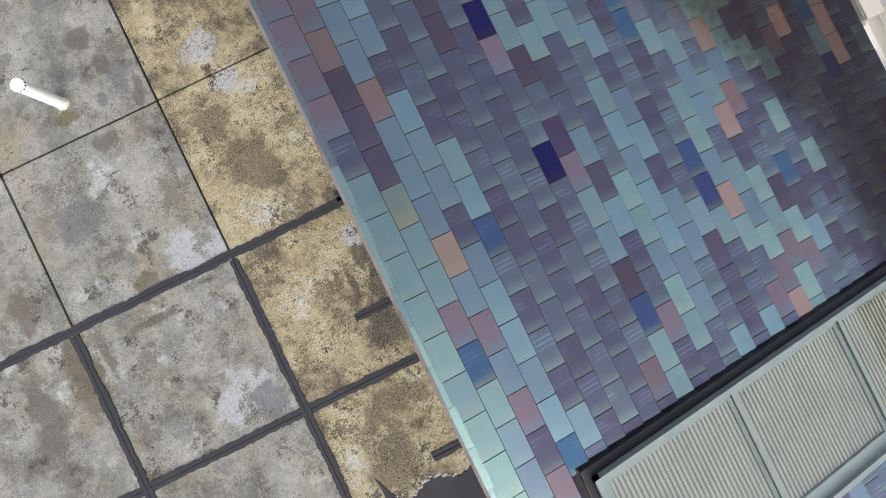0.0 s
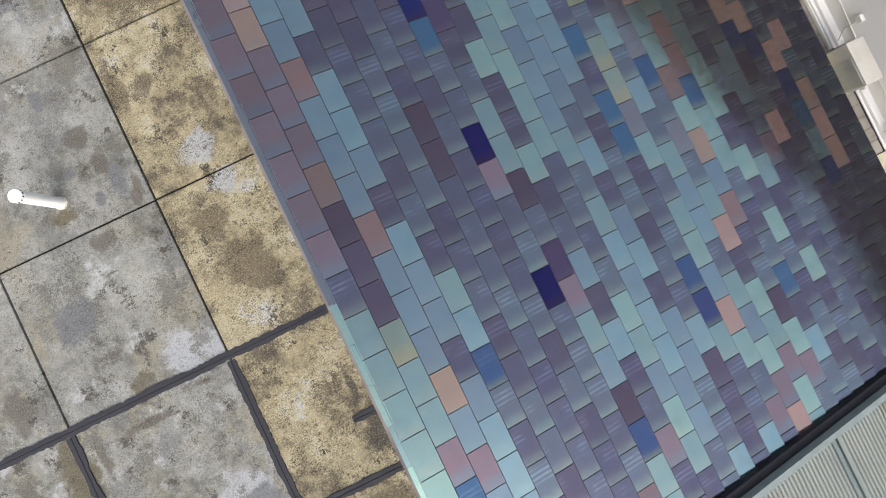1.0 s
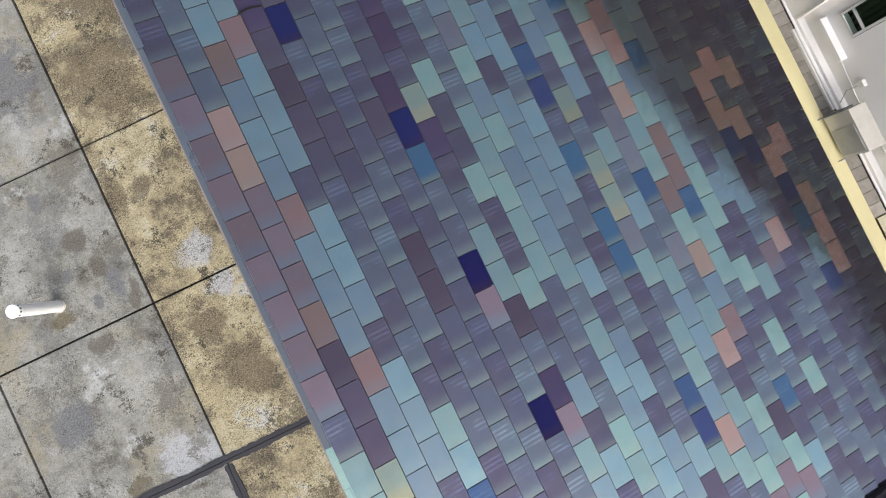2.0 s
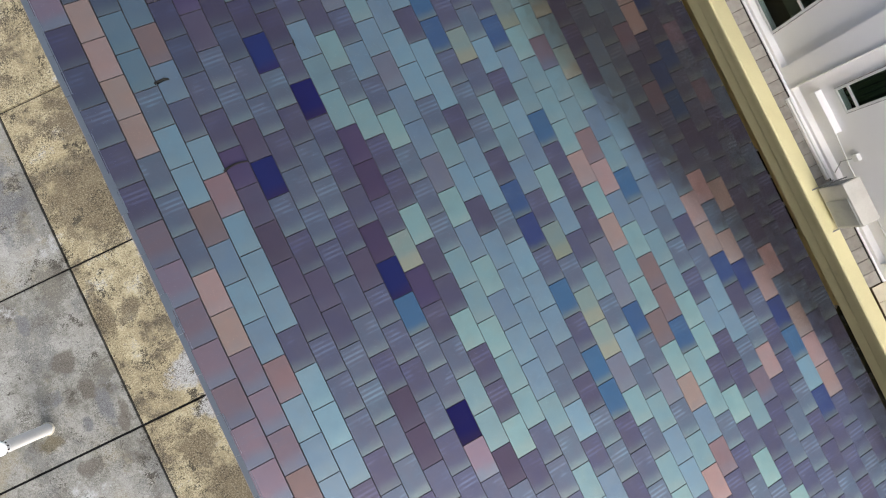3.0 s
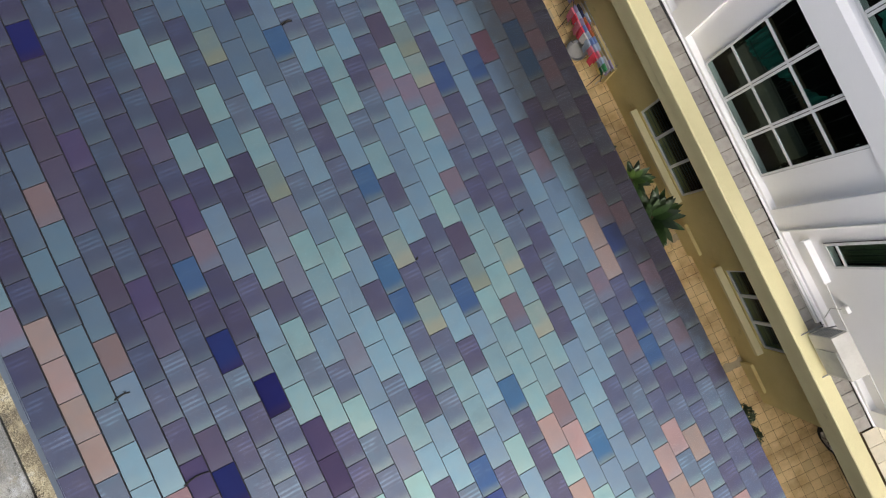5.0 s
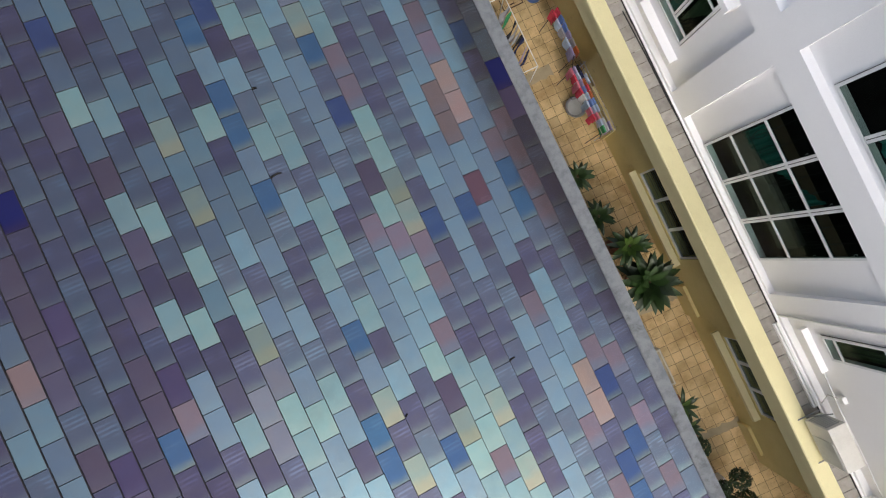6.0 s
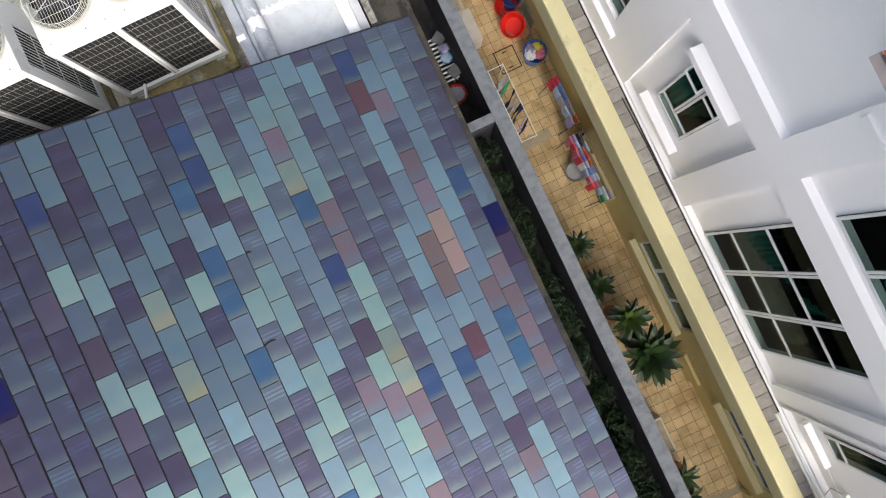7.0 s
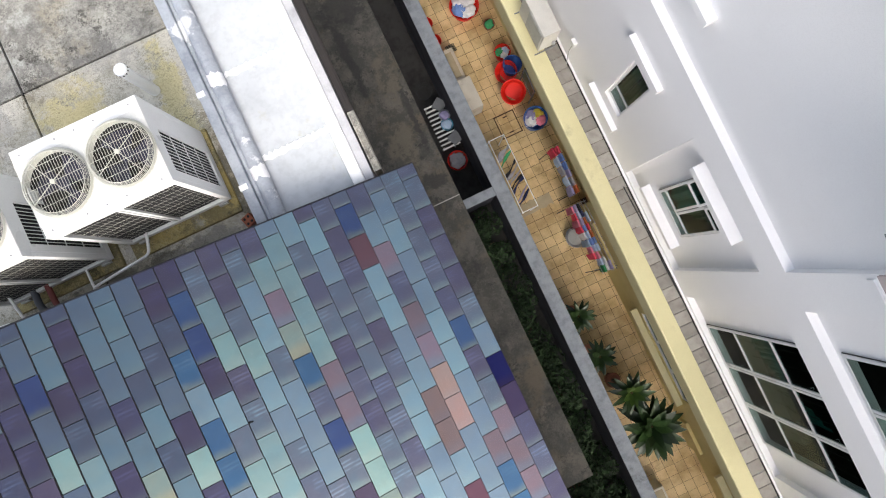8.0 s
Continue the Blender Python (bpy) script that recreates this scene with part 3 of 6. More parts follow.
def slab(x0, y0, x1, y1, material, level=0.0):
    g = 0.012
    bm = bmesh.new()
    lo = [bm.verts.new(p) for p in ((x0 + g, y0 + g, level - 0.03), (x1 - g, y0 + g, level - 0.03), (x1 - g, y1 - g, level - 0.03), (x0 + g, y1 - g, level - 0.03))]
    z = level + rs.uniform(-0.004, 0.002)
    mid = [bm.verts.new((v.co.x, v.co.y, z - 0.003)) for v in lo]
    top = [bm.verts.new((v.co.x + (0.003 if k in (0, 3) else -0.003), v.co.y + (0.003 if k < 2 else -0.003), z)) for k, v in enumerate(mid)]
    for q, w in ((lo, mid), (mid, top)):
        for k in range(4):
            bm.faces.new((q[k], q[(k + 1) % 4], w[(k + 1) % 4], w[k]))
    bm.faces.new(top)
    part("concrete_slab", bm, material, deck)


for i in range(len(XS) - 1):
    for j in range(len(YS) - 1):
        near = i == len(XS) - 2
        if not (near and YS[j] > 9.9):
            slab(XS[i], YS[j], XS[i + 1] if not near else -0.42, YS[j + 1], M_SLAB_LICHEN if near else M_SLAB_GREY)
for x0, x1 in ((-1.99, -0.20), (-0.20, 1.59), (1.59, 3.38)):
    for y0, y1 in ((10.15, 12.77), (12.77, 15.3), (15.3, 17.9)):
        slab(x0, y0, x1, y1, M_SLAB_DARK if y0 > 12 else M_SLAB_NORTH, NORTH)


def tape(name, x0, y0, x1, y1, label, seed, top=0.007):
    """A torn strip of bitumen tape lying on the slabs, with ragged edges."""
    r = random.Random(seed)
    bm = bmesh.new()
    along_x = abs(x1 - x0) > abs(y1 - y0)
    n = max(6, int(max(abs(x1 - x0), abs(y1 - y0)) / 0.035))
    rows = []
    for k in range(n + 1):
        t = k / n
        drift = 0.014 * noise.noise((t * n * 0.09, seed, 0.0)), 0.014 * noise.noise((t * n * 0.09, seed, 5.0))
        e1, e2, e3 = drift[0] + r.uniform(-0.008, 0.008), drift[1] + r.uniform(-0.008, 0.008), r.uniform(-0.003, 0.003)
        cross = []
        for q, e, z in ((0, e1, -0.006), (0, e1, top), (0.44, e3, top), (0.5, e3, top - 0.008), (0.56, e3, top), (1, e2, top), (1, e2, -0.006)):
            if along_x:
                p = (x0 + t * (x1 - x0), y0 + q * (y1 - y0) + e)
            else:
                p = (x0 + q * (x1 - x0) + e, y0 + t * (y1 - y0))
            cross.append(bm.verts.new((*p, z)))
        rows.append(cross)
    for u, v in zip(rows, rows[1:]):
        for k in range(6):
            bm.faces.new((u[k], u[k + 1], v[k + 1], v[k]))
    for u in (rows[0], rows[-1]):
        bm.faces.new(u)
    return tagged(part(name, bm, M_BITUMEN), label, "sealing tape", "sealing tapes on the deck")


M_CRUMB = surface("pale_mortar_crumb", (0.42, 0.40, 0.36), (0.26, 0.24, 0.20), rough=0.95, scale=15.0)
STRIP = "black bitumen tape sealing a joint of the deck"
tape("bitumen_tape", -9.2, 0.835, -0.42, 0.935, STRIP, 1)
tape("bitumen_tape", -9.2, -0.985, -0.42, -0.885, STRIP, 2)
tape("bitumen_tape", -9.2, -2.77, -0.42, -2.67, STRIP, 3)
for k, x in enumerate((-2.0, -3.83, -5.62)):
    tape("bitumen_tape", x - 0.05, -6.0, x + 0.05, 0.83, STRIP, 10 + k, 0.011)
tape("bitumen_tape", -0.75, 0.90, -0.42, 1.02, "short black bitumen patch beside the ridge", 21)
tape("bitumen_tape", -1.12, -0.335, -0.42, -0.245, "short black bitumen strip on stained concrete", 22)
tape("bitumen_tape", -1.02, -2.0, -0.42, -1.9, "short black bitumen strip on stained concrete", 23)
sheet_edge = [(-1.66 + 1.24 * k / 40, -2.19 + 0.26 * max(0.0, 1 - k / 5) + 0.05 * math.sin(k * 0.32 + 2.4) + 0.012 * math.sin(k * 2.3)) for k in range(41)]
bm = bmesh.new()
rows = [[bm.verts.new(p) for p in ((x, y + 0.004, -0.004), (x, y, 0.010), (x + 0.01, y - 0.05, 0.008), (x + 0.03, -2.66, 0.009))] for x, y in sheet_edge]
for u, v in zip(rows, rows[1:]):
    for i in range(3):
        bm.faces.new((u[i], u[i + 1], v[i + 1], v[i]))
tagged(part("bitumen_sheet", bm, M_BITUMEN), "wide torn black bitumen sheet on the deck", "sealing sheet")
bm = bmesh.new()
for k, (x, y) in enumerate(sheet_edge[3:26]):
    w = 0.010 + 0.012 * abs(math.sin(k * 1.9)) + 0.006 * math.sin(k * 5.3)
    bmesh.ops.create_icosphere(bm, subdivisions=1, radius=1, matrix=Matrix.Translation((x, y + 0.6 * w, 0.003)) @ Matrix.Diagonal((0.022, w, 0.008, 1)))
tagged(part("mortar_crumbs", bm, M_CRUMB), "pale crumbled mortar along the torn sheet", "mortar")


def vent_pipe(x, y, h, label, level=0.0):
    ob = holder("vent_pipe", (x, y, level))
    smooth(part("pipe", lathe(bmesh.new(), [(0.0, 0.0), (0.060, 0.0), (0.060, h - 0.06), (0.054, h - 0.055), (0.054, h - 0.03)], 24), M_PVC, ob))
    smooth(part("cap", lathe(bmesh.new(), [(0.058, h - 0.035), (0.068, h - 0.035), (0.068, h - 0.008), (0.060, h), (0.0, h + 0.004)], 24), M_PVC, ob))
    for k in range(12):
        a = 6.28318 * k / 12
        bm = bmesh.new()
        bmesh.ops.create_cube(bm, size=1, matrix=Matrix.Translation((0.0665 * math.cos(a), 0.0665 * math.sin(a), h - 0.021)) @ Matrix.Rotation(a, 4, "Z") @ Matrix.Diagonal((0.008, 0.012, 0.02, 1)))
        part("vent_slot", bm, M_HOLE, ob)
    smooth(part("mortar_collar", lathe(bmesh.new(), [(0.075, -0.004), (0.069, 0.008), (0.061, 0.012)], 18), M_SLAB_NORTH, ob))
    return tagged(ob, label, "vent pipe", "vent pipes")


vent_pipe(-2.91, 3.10, 0.61, "white plastic vent pipe standing on the grey deck")
vent_pipe(2.922, 12.173, 0.64, "white plastic vent pipe on stained deck beside the kerb", NORTH)

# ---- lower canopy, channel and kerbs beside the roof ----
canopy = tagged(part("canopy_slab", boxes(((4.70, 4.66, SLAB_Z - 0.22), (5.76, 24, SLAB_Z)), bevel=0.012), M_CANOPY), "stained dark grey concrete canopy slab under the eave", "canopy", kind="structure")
M_CRACK = surface("pale_crack_filler", (0.40, 0.39, 0.36), rough=0.9)
part("crack_filler", boxes(((5.02, 10.12, SLAB_Z - 0.01), (5.755, 10.135, SLAB_Z + 0.004))), M_CRACK, canopy)
channel = tagged(part("roof_channel", boxes(((3.38, VERGE_Y - 0.3, -0.26), (4.70, 24, -0.05))), M_MEMBRANE), "white membrane-coated roof channel", "roof channel", kind="structure")
part("side_upstand", boxes(((4.47, VERGE_Y + 0.03, -0.05), (4.60, 24, 0.05)), bevel=0.02), M_SEAM, channel, "fresh white sealed upstand")
part("outer_wall", boxes(((4.601, VERGE_Y + 0.03, -0.30), (4.70, 24, 0.03)), bevel=0.01), M_OUTER, channel)
for y in (10.95, 11.95, 13.1):
    bm = bmesh.new()
    edge = [(3.70 + 0.78 * k / 26, 0.034 + 0.012 * math.sin(5.1 * k + y) + 0.008 * math.sin(11.7 * k), 0.030 + 0.016 * math.sin(3.7 * k + 2 * y) + 0.006 * math.sin(9.1 * k)) for k in range(27)]
    rows = [[bm.verts.new(v) for v in ((x, y - p - 0.004, -0.049), (x, y - p, -0.042), (x, y + q, -0.042), (x, y + q + 0.004, -0.049))] for x, p, q in edge]
    for u, v in zip(rows, rows[1:]):
        for i in range(3):
            bm.faces.new((u[i], v[i], v[i + 1], u[i + 1]))
    part("seam", bm, M_SEAM, channel)
tagged(part("upstand_end", boxes(((4.72, 10.30, -0.30), (4.80, 11.0, 0.02)), bevel=0.01), M_SLAB_DARK), "dark concrete upstand beside the white channel", "upstand", kind="structure")
kerb = tagged(part("kerb", boxes(((3.385, VERGE_Y + 0.02, -0.25), (3.50, 24, 0.10)), bevel=0.015), M_SILVER), "silver-painted kerb between deck and channel", "kerb", kind="structure")
part("fold", boxes(((3.502, VERGE_Y + 0.02, -0.20), (3.545, 24, 0.055)), bevel=0.012), M_SILVER, kerb, "folded membrane edge")
smooth(part("round_moulding", rod(bmesh.new(), (3.615, VERGE_Y + 0.02, 0.01), (3.615, 24, 0.01), 0.083, 16), M_SILVER, kerb))
rl = random.Random(17)
for y in (10.72, 11.80, 13.3):
    part("membrane_lap", boxes(((3.375, y - 0.035, 0.0), (3.47, y + 0.035, 0.106)), bevel=0.012), M_SEAM, kerb)
    # a hand-brushed collar of fresh coating round the moulding
    bm = bmesh.new()
    rows = []
    for k in range(9):
        a = radians(-10 + 25 * k)
        w0, w1 = 0.05 + rl.uniform(0, 0.06), 0.04 + rl.uniform(0, 0.05)
        rows.append([bm.verts.new((3.615 + 0.087 * math.cos(a), y + 0.10 + q, 0.01 + 0.087 * math.sin(a))) for q in (-w0, w1)])
    for u, v in zip(rows, rows[1:]):
        bm.faces.new((u[0], u[1], v[1], v[0]))
    smooth(part("brushed_collar", bm, M_SEAM, kerb))

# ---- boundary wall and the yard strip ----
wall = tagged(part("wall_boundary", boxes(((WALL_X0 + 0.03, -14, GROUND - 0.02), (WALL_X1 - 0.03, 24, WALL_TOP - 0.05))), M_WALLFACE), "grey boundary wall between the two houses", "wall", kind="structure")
part("wall_cap", boxes(((WALL_X0, -14, WALL_TOP - 0.05), (WALL_X1, 24, WALL_TOP)), bevel=0.012), M_WALLCAP, wall, "weathered grey wall cap")
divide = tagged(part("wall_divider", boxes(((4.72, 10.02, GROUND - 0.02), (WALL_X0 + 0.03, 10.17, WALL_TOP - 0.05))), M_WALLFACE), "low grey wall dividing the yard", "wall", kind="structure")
part("wall_cap", boxes(((4.72, 9.99, WALL_TOP - 0.05), (WALL_X0 - 0.002, 10.20, WALL_TOP - 0.002)), bevel=0.01), M_WALLCAP, divide)


def leaf_cloud(bm, rng, count, sample, size, up=0.4):
    for _ in range(count):
        c, n = sample(rng)
        t = Vector((rng.uniform(-1, 1), rng.uniform(-1, 1), rng.uniform(-1, 1)))
        n = (Vector(n) + Vector((0, 0, up)) + 0.9 * t).normalized()
        u = n.orthogonal().normalized()
        u.rotate(Matrix.Rotation(rng.uniform(0, 6.28), 3, n))
        v = n.cross(u)
        s = size * rng.uniform(0.6, 1.25)
        c = Vector(c)
        pts = [c - u * s, c + v * s * 0.42 + n * s * 0.12, c + u * s, c - v * s * 0.42 + n * s * 0.12]
        bm.faces.new([bm.verts.new(p) for p in pts])
    return bm


rng = random.Random(9)
CLUMPS = [(rng.uniform(5.5, 6.40), y + rng.uniform(-0.1, 0.1), -6.45 + rng.uniform(-0.28, 0.18), rng.uniform(0.18, 0.30)) for y in [-4.0 + 0.19 * k for k in range(73)] for _ in range(3)]


def hedge_point(r):
    """A leaf on the upper shell of one of the hedge's clumps."""
    cx, cy, cz, cr = r.choice(CLUMPS)
    v = Vector((r.gauss(0, 1), r.gauss(0, 1), abs(r.gauss(0, 1)) - 0.3)).normalized()
    p = Vector((cx, cy, cz)) + v * cr * (0.7 + 0.35 * r.random())
    return (min(p.x, 6.55), min(p.y, 9.95), p.z), v


hedge = tagged(part("hedge", leaf_cloud(bmesh.new(), rng, 26000, hedge_point, 0.062), M_HEDGE), "dark green leafy hedge clumps in the narrow yard", "hedge", kind="stuff")
part("twigs", leaf_cloud(bmesh.new(), rng, 900, lambda r: ((r.uniform(5.1, 6.3), r.uniform(-4, 9.9), r.uniform(-7.4, -6.6)), (1, 0, 0)), 0.10, 0.0), M_BARK, hedge)

# ---- skylight in the roof ----
SKY_X0, SKY_X1, SKY_Y0, SKY_Y1 = 0.27, 4.36, -3.52, -2.18
sk = holder("skylight", (0, 0, 0))


def on_roof(bm):
    for v in bm.verts:
        v.co.z += roof_z(v.co.x)
    return bm


part("kerb_box", on_roof(boxes(((SKY_X0, SKY_Y0, -0.05), (SKY_X0 + 0.05, SKY_Y1, 0.16)), ((SKY_X1 - 0.05, SKY_Y0, -0.05), (SKY_X1, SKY_Y1, 0.16)),
                               ((SKY_X0, SKY_Y1 - 0.05, -0.05), (SKY_X1, SKY_Y1, 0.158)), ((SKY_X0, SKY_Y0, -0.05), (SKY_X1, SKY_Y0 + 0.05, 0.158)))), M_GREENFRAME, sk)
part("flashing_gutter", on_roof(boxes(((SKY_X0 - 0.07, SKY_Y1, 0.012), (SKY_X1 + 0.05, SKY_Y1 + 0.085, 0.075)), ((SKY_X0 - 0.075, SKY_Y0 - 0.05, 0.012), (SKY_X0, SKY_Y1, 0.06)),
                                      ((SKY_X0, SKY_Y0 - 0.05, 0.012), (SKY_X1, SKY_Y0, 0.06)), bevel=0.012)), M_DARKFRAME, sk, "black rubber flashing gutter")
part("glass_pane", on_roof(boxes(((SKY_X0 + 0.05, SKY_Y0 + 0.05, 0.135), (SKY_X1 - 0.05, SKY_Y1 - 0.05, 0.141)))), M_SKYGLASS, sk).visible_shadow = False
borders = [((SKY_X0 + 0.05, SKY_Y0 + 0.05, 0.088), (SKY_X0 + 0.10, SKY_Y1 - 0.05, 0.104)), ((SKY_X1 - 0.10, SKY_Y0 + 0.05, 0.088), (SKY_X1 - 0.05, SKY_Y1 - 0.05, 0.104)),
           ((SKY_X0 + 0.10, SKY_Y1 - 0.10, 0.088), (SKY_X1 - 0.10, SKY_Y1 - 0.05, 0.104)), ((SKY_X0 + 0.10, SKY_Y0 + 0.05, 0.088), (SKY_X1 - 0.10, SKY_Y0 + 0.16, 0.104))]
for x in (1.68, 3.01):
    part("mullion", on_roof(boxes(((x - 0.012, SKY_Y0 + 0.05, 0.106), (x + 0.012, SKY_Y1 - 0.05, 0.152)), bevel=0.004)), M_GREENFRAME, sk)
    part("mullion_gasket", on_roof(boxes(((x - 0.020, SKY_Y0 + 0.05, 0.142), (x - 0.013, SKY_Y1 - 0.05, 0.147)))), M_DARKFRAME, sk)
    borders.append(((x - 0.05, SKY_Y0 + 0.16, 0.088), (x + 0.05, SKY_Y1 - 0.10, 0.104)))
for a, b in borders:
    part("inner_frame", on_roof(boxes((a, b))), M_GREENFRAME, sk)
for k, (x0, x1) in enumerate(((SKY_X0 + 0.10, 1.63), (1.73, 2.96), (3.06, SKY_X1 - 0.10))):
    n = int((x1 - x0) / 0.043)
    d = (x1 - x0) / n
    sheet = part("blind", on_roof(boxes(((x0, SKY_Y0 + 0.16, 0.062), (x1, SKY_Y1 - 0.10, 0.068)))), M_BLIND_BACK, sk, "blind backing, darkened as the shaded side of its ribs")
    bm = bmesh.new()
    for i in range(n):
        xa = x0 + (i + 0.22) * d
        box(bm, (xa, SKY_Y0 + 0.165, 0.069), (xa + 0.56 * d, SKY_Y1 - 0.105, 0.083), 0.004)
    part("slats", on_roof(bm), M_BLIND, sheet, "cream slats")
part("inner_sill", on_roof(boxes(((SKY_X0 + 0.05, SKY_Y0 + 0.05, -0.03), (SKY_X1 - 0.05, SKY_Y1 - 0.05, -0.01)))), M_GREENFRAME, sk)
tagged(sk, "long green-framed glass skylight with ribbed blinds in the tiled roof", "skylight")


# ---- rooftop condensers ----
def holed_plate(bm, c, half, r, z, n=40):
    """A flat plate round a circular opening."""
    inner, outer = [], []
    for k in range(n):
        a = 6.28318 * k / n
        ca, sa = math.cos(a), math.sin(a)
        q = 1 / max(abs(ca) / half[0], abs(sa) / half[1])
        inner.append(bm.verts.new((c[0] + r * ca, c[1] + r * sa, z)))
        outer.append(bm.verts.new((c[0] + q * ca, c[1] + q * sa, z)))
    for k in range(n):
        bm.faces.new((inner[k], inner[(k + 1) % n], outer[(k + 1) % n], outer[k]))
    return bm


def frame_ring(o0, o1, i0, i1, z0, z1):
    """A rectangular frame with a rectangular opening, slightly rounded edges."""
    bm = bmesh.new()
    e = 0.006
    loops = []
    for a, b, z in ((o0, o1, z0), (o0, o1, z1 - e), ((o0[0] + e, o0[1] + e), (o1[0] - e, o1[1] - e), z1), (i0, i1, z1), (i0, i1, z0)):
        loops.append([bm.verts.new(p) for p in ((a[0], a[1], z), (b[0], a[1], z), (b[0], b[1], z), (a[0], b[1], z))])
    for p, q in zip(loops, loops[1:] + loops[:1]):
        for k in range(4):
            bm.faces.new((p[k], p[(k + 1) % 4], q[(k + 1) % 4], q[k]))
    return bm


def condenser(at):
    """A top-discharge condenser with two fans: casing posts and open lid, coil faces behind a wire grid, deep fan throats, guards."""
    L, W, H = 1.16, 0.80, 1.285
    ob = holder("outdoor_condenser", at)
    part("base_pan", boxes(((0, 0, 0.05), (L, W, 0.13)), bevel=0.008), M_CASING, ob)
    part("lid", frame_ring((0, 0), (L, W), (0.03, 0.10), (L - 0.03, 0.67), H - 0.12, H), M_CASING, ob)
    part("lid_bar", boxes(((0.56, 0.101, H - 0.06), (0.60, 0.669, H - 0.001))), M_CASING, ob)
    for x in (0, L - 0.055):
        for y in (0, W - 0.055):
            part("corner_post", boxes(((x + 0.001, y + 0.001, 0.13), (x + 0.054, y + 0.054, H - 0.12)), bevel=0.004), M_CASING, ob)
    part("rear_panel", boxes(((0.055, W - 0.02, 0.13), (L - 0.055, W - 0.003, H - 0.12))), M_CASING, ob)
    for x in (0.002, L - 0.02):
        part("side_panel", boxes(((x, 0.525, 0.13), (x + 0.018, W - 0.055, H - 0.12)), ((x, 0.055, 0.13), (x + 0.018, 0.125, H - 0.12)), ((x, 0.125, H - 0.16), (x + 0.018, 0.525, H - 0.12)), ((x, 0.125, 0.13), (x + 0.018, 0.525, 0.16))), M_CASING, ob)
    for a, b in (((0.05, 0.035), (L - 0.05, 0.06)), ((L - 0.06, 0.061), (L - 0.035, 0.54)), ((0.035, 0.061), (0.06, 0.54))):
        part("coil", boxes(((*a, 0.12), (*b, H - 0.10))), M_COIL, ob, "black finned coil")
    bm = bmesh.new()
    for k in range(1, 23):
        if abs(k - 11.5) > 0.6:
            x = 0.05 + (L - 0.1) * k / 23
            rod(bm, (x, 0.018, 0.13), (x, 0.018, H - 0.12), 0.0010, 5)
    for k in range(1, 9):
        z = 0.13 + (H - 0.25) * k / 9
        rod(bm, (0.05, 0.022, z), (L - 0.05, 0.022, z), 0.0013, 5)
    tagged(part("front_grid", bm, M_WIRE, ob), "pale wire grid over the coil", kind="stuff")
    part("centre_post", boxes(((L / 2 - 0.03, 0.004, 0.12), (L / 2 - 0.008, 0.03, H - 0.115)), ((L / 2 + 0.008, 0.004, 0.12), (L / 2 + 0.03, 0.03, H - 0.115)), ((L / 2 - 0.009, 0.012, 0.12), (L / 2 + 0.009, 0.03, H - 0.115)), bevel=0.003), M_CASING, ob)
    for x in (L - 0.018, 0.018):
        bm = bmesh.new()
        for k in range(1, 11):
            y = 0.125 + 0.40 * k / 11
            box(bm, (x - 0.0025, y - 0.0032, 0.16), (x + 0.0025, y + 0.0032, H - 0.16))
        for z in (0.42, 0.66, 0.90):
            rod(bm, (x, 0.125, z), (x, 0.525, z), 0.004, 5)
        tagged(part("side_grid", bm, M_CASING, ob), "white slotted guard over the coil", kind="stuff")
    for fx in (0.29, 0.87):
        c = (fx, 0.385, H)
        part("fan_plate", holed_plate(bmesh.new(), c, (0.288, 0.296), 0.276, H + 0.004), M_PLATE, ob)
        smooth(part("shroud", lathe(bmesh.new(), [(0.276, 0.002), (0.286, 0.005), (0.282, 0.018), (0.278, 0.022), (0.274, 0.018), (0.272, -0.01), (0.270, -0.035)], 48, c), M_WIRE, ob))
        part("throat", lathe(bmesh.new(), [(0.269, -0.034), (0.269, -0.19), (0.0, -0.19)], 40, c), M_HOLE, ob, "fan throat painted black for its inner shade")
        bm = bmesh.new()
        for k in range(3):
            a = 2.0944 * k + 2 * fx
            rows = []
            for q in range(5):
                w = q / 4
                rows.append([bm.verts.new((c[0] + r * math.cos(a + (w - 0.5) * sp), c[1] + r * math.sin(a + (w - 0.5) * sp), H - 0.13 + 0.07 * w + 0.012 * math.sin(3.1 * w))) for r, sp in ((0.055, 1.0), (0.15, 1.25), (0.243, 1.35))])
            for u, v in zip(rows, rows[1:]):
                for i in range(2):
                    bm.faces.new((u[i], u[i + 1], v[i + 1], v[i]))
        rod(bm, (c[0], c[1], H - 0.14), (c[0], c[1], H - 0.05), 0.06, 18)
        smooth(part("fan", bm, M_FANBLADE, ob, "blue-grey fan blades"))
        bm = bmesh.new()
        for k in range(-10, 11):
            x = 0.0240 * k
            h = math.sqrt(0.258 ** 2 - x * x)
            rod(bm, (c[0] + x, c[1] - h, H + 0.07), (c[0] + x, c[1] + h, H + 0.07), 0.0019, 5)
        ring(bm, (c[0], c[1], H + 0.07), 0.258, 0.0035)
        for k in range(1, 9):
            ring(bm, (c[0], c[1], H + 0.07 - 0.0078 * k), 0.258 + 0.038 * math.sin(1.5708 * k / 8), 0.0017)
        for k in range(36):
            a = 0.17453 * k
            rod(bm, (c[0] + 0.258 * math.cos(a), c[1] + 0.258 * math.sin(a), H + 0.07), (c[0] + 0.296 * math.cos(a), c[1] + 0.296 * math.sin(a), H + 0.006), 0.0014, 5)
        for a in (0.5, 2.07, 3.64, 5.21):
            rod(bm, (c[0], c[1], H + 0.074), (c[0] + 0.256 * math.cos(a), c[1] + 0.256 * math.sin(a), H + 0.068), 0.0030, 6)
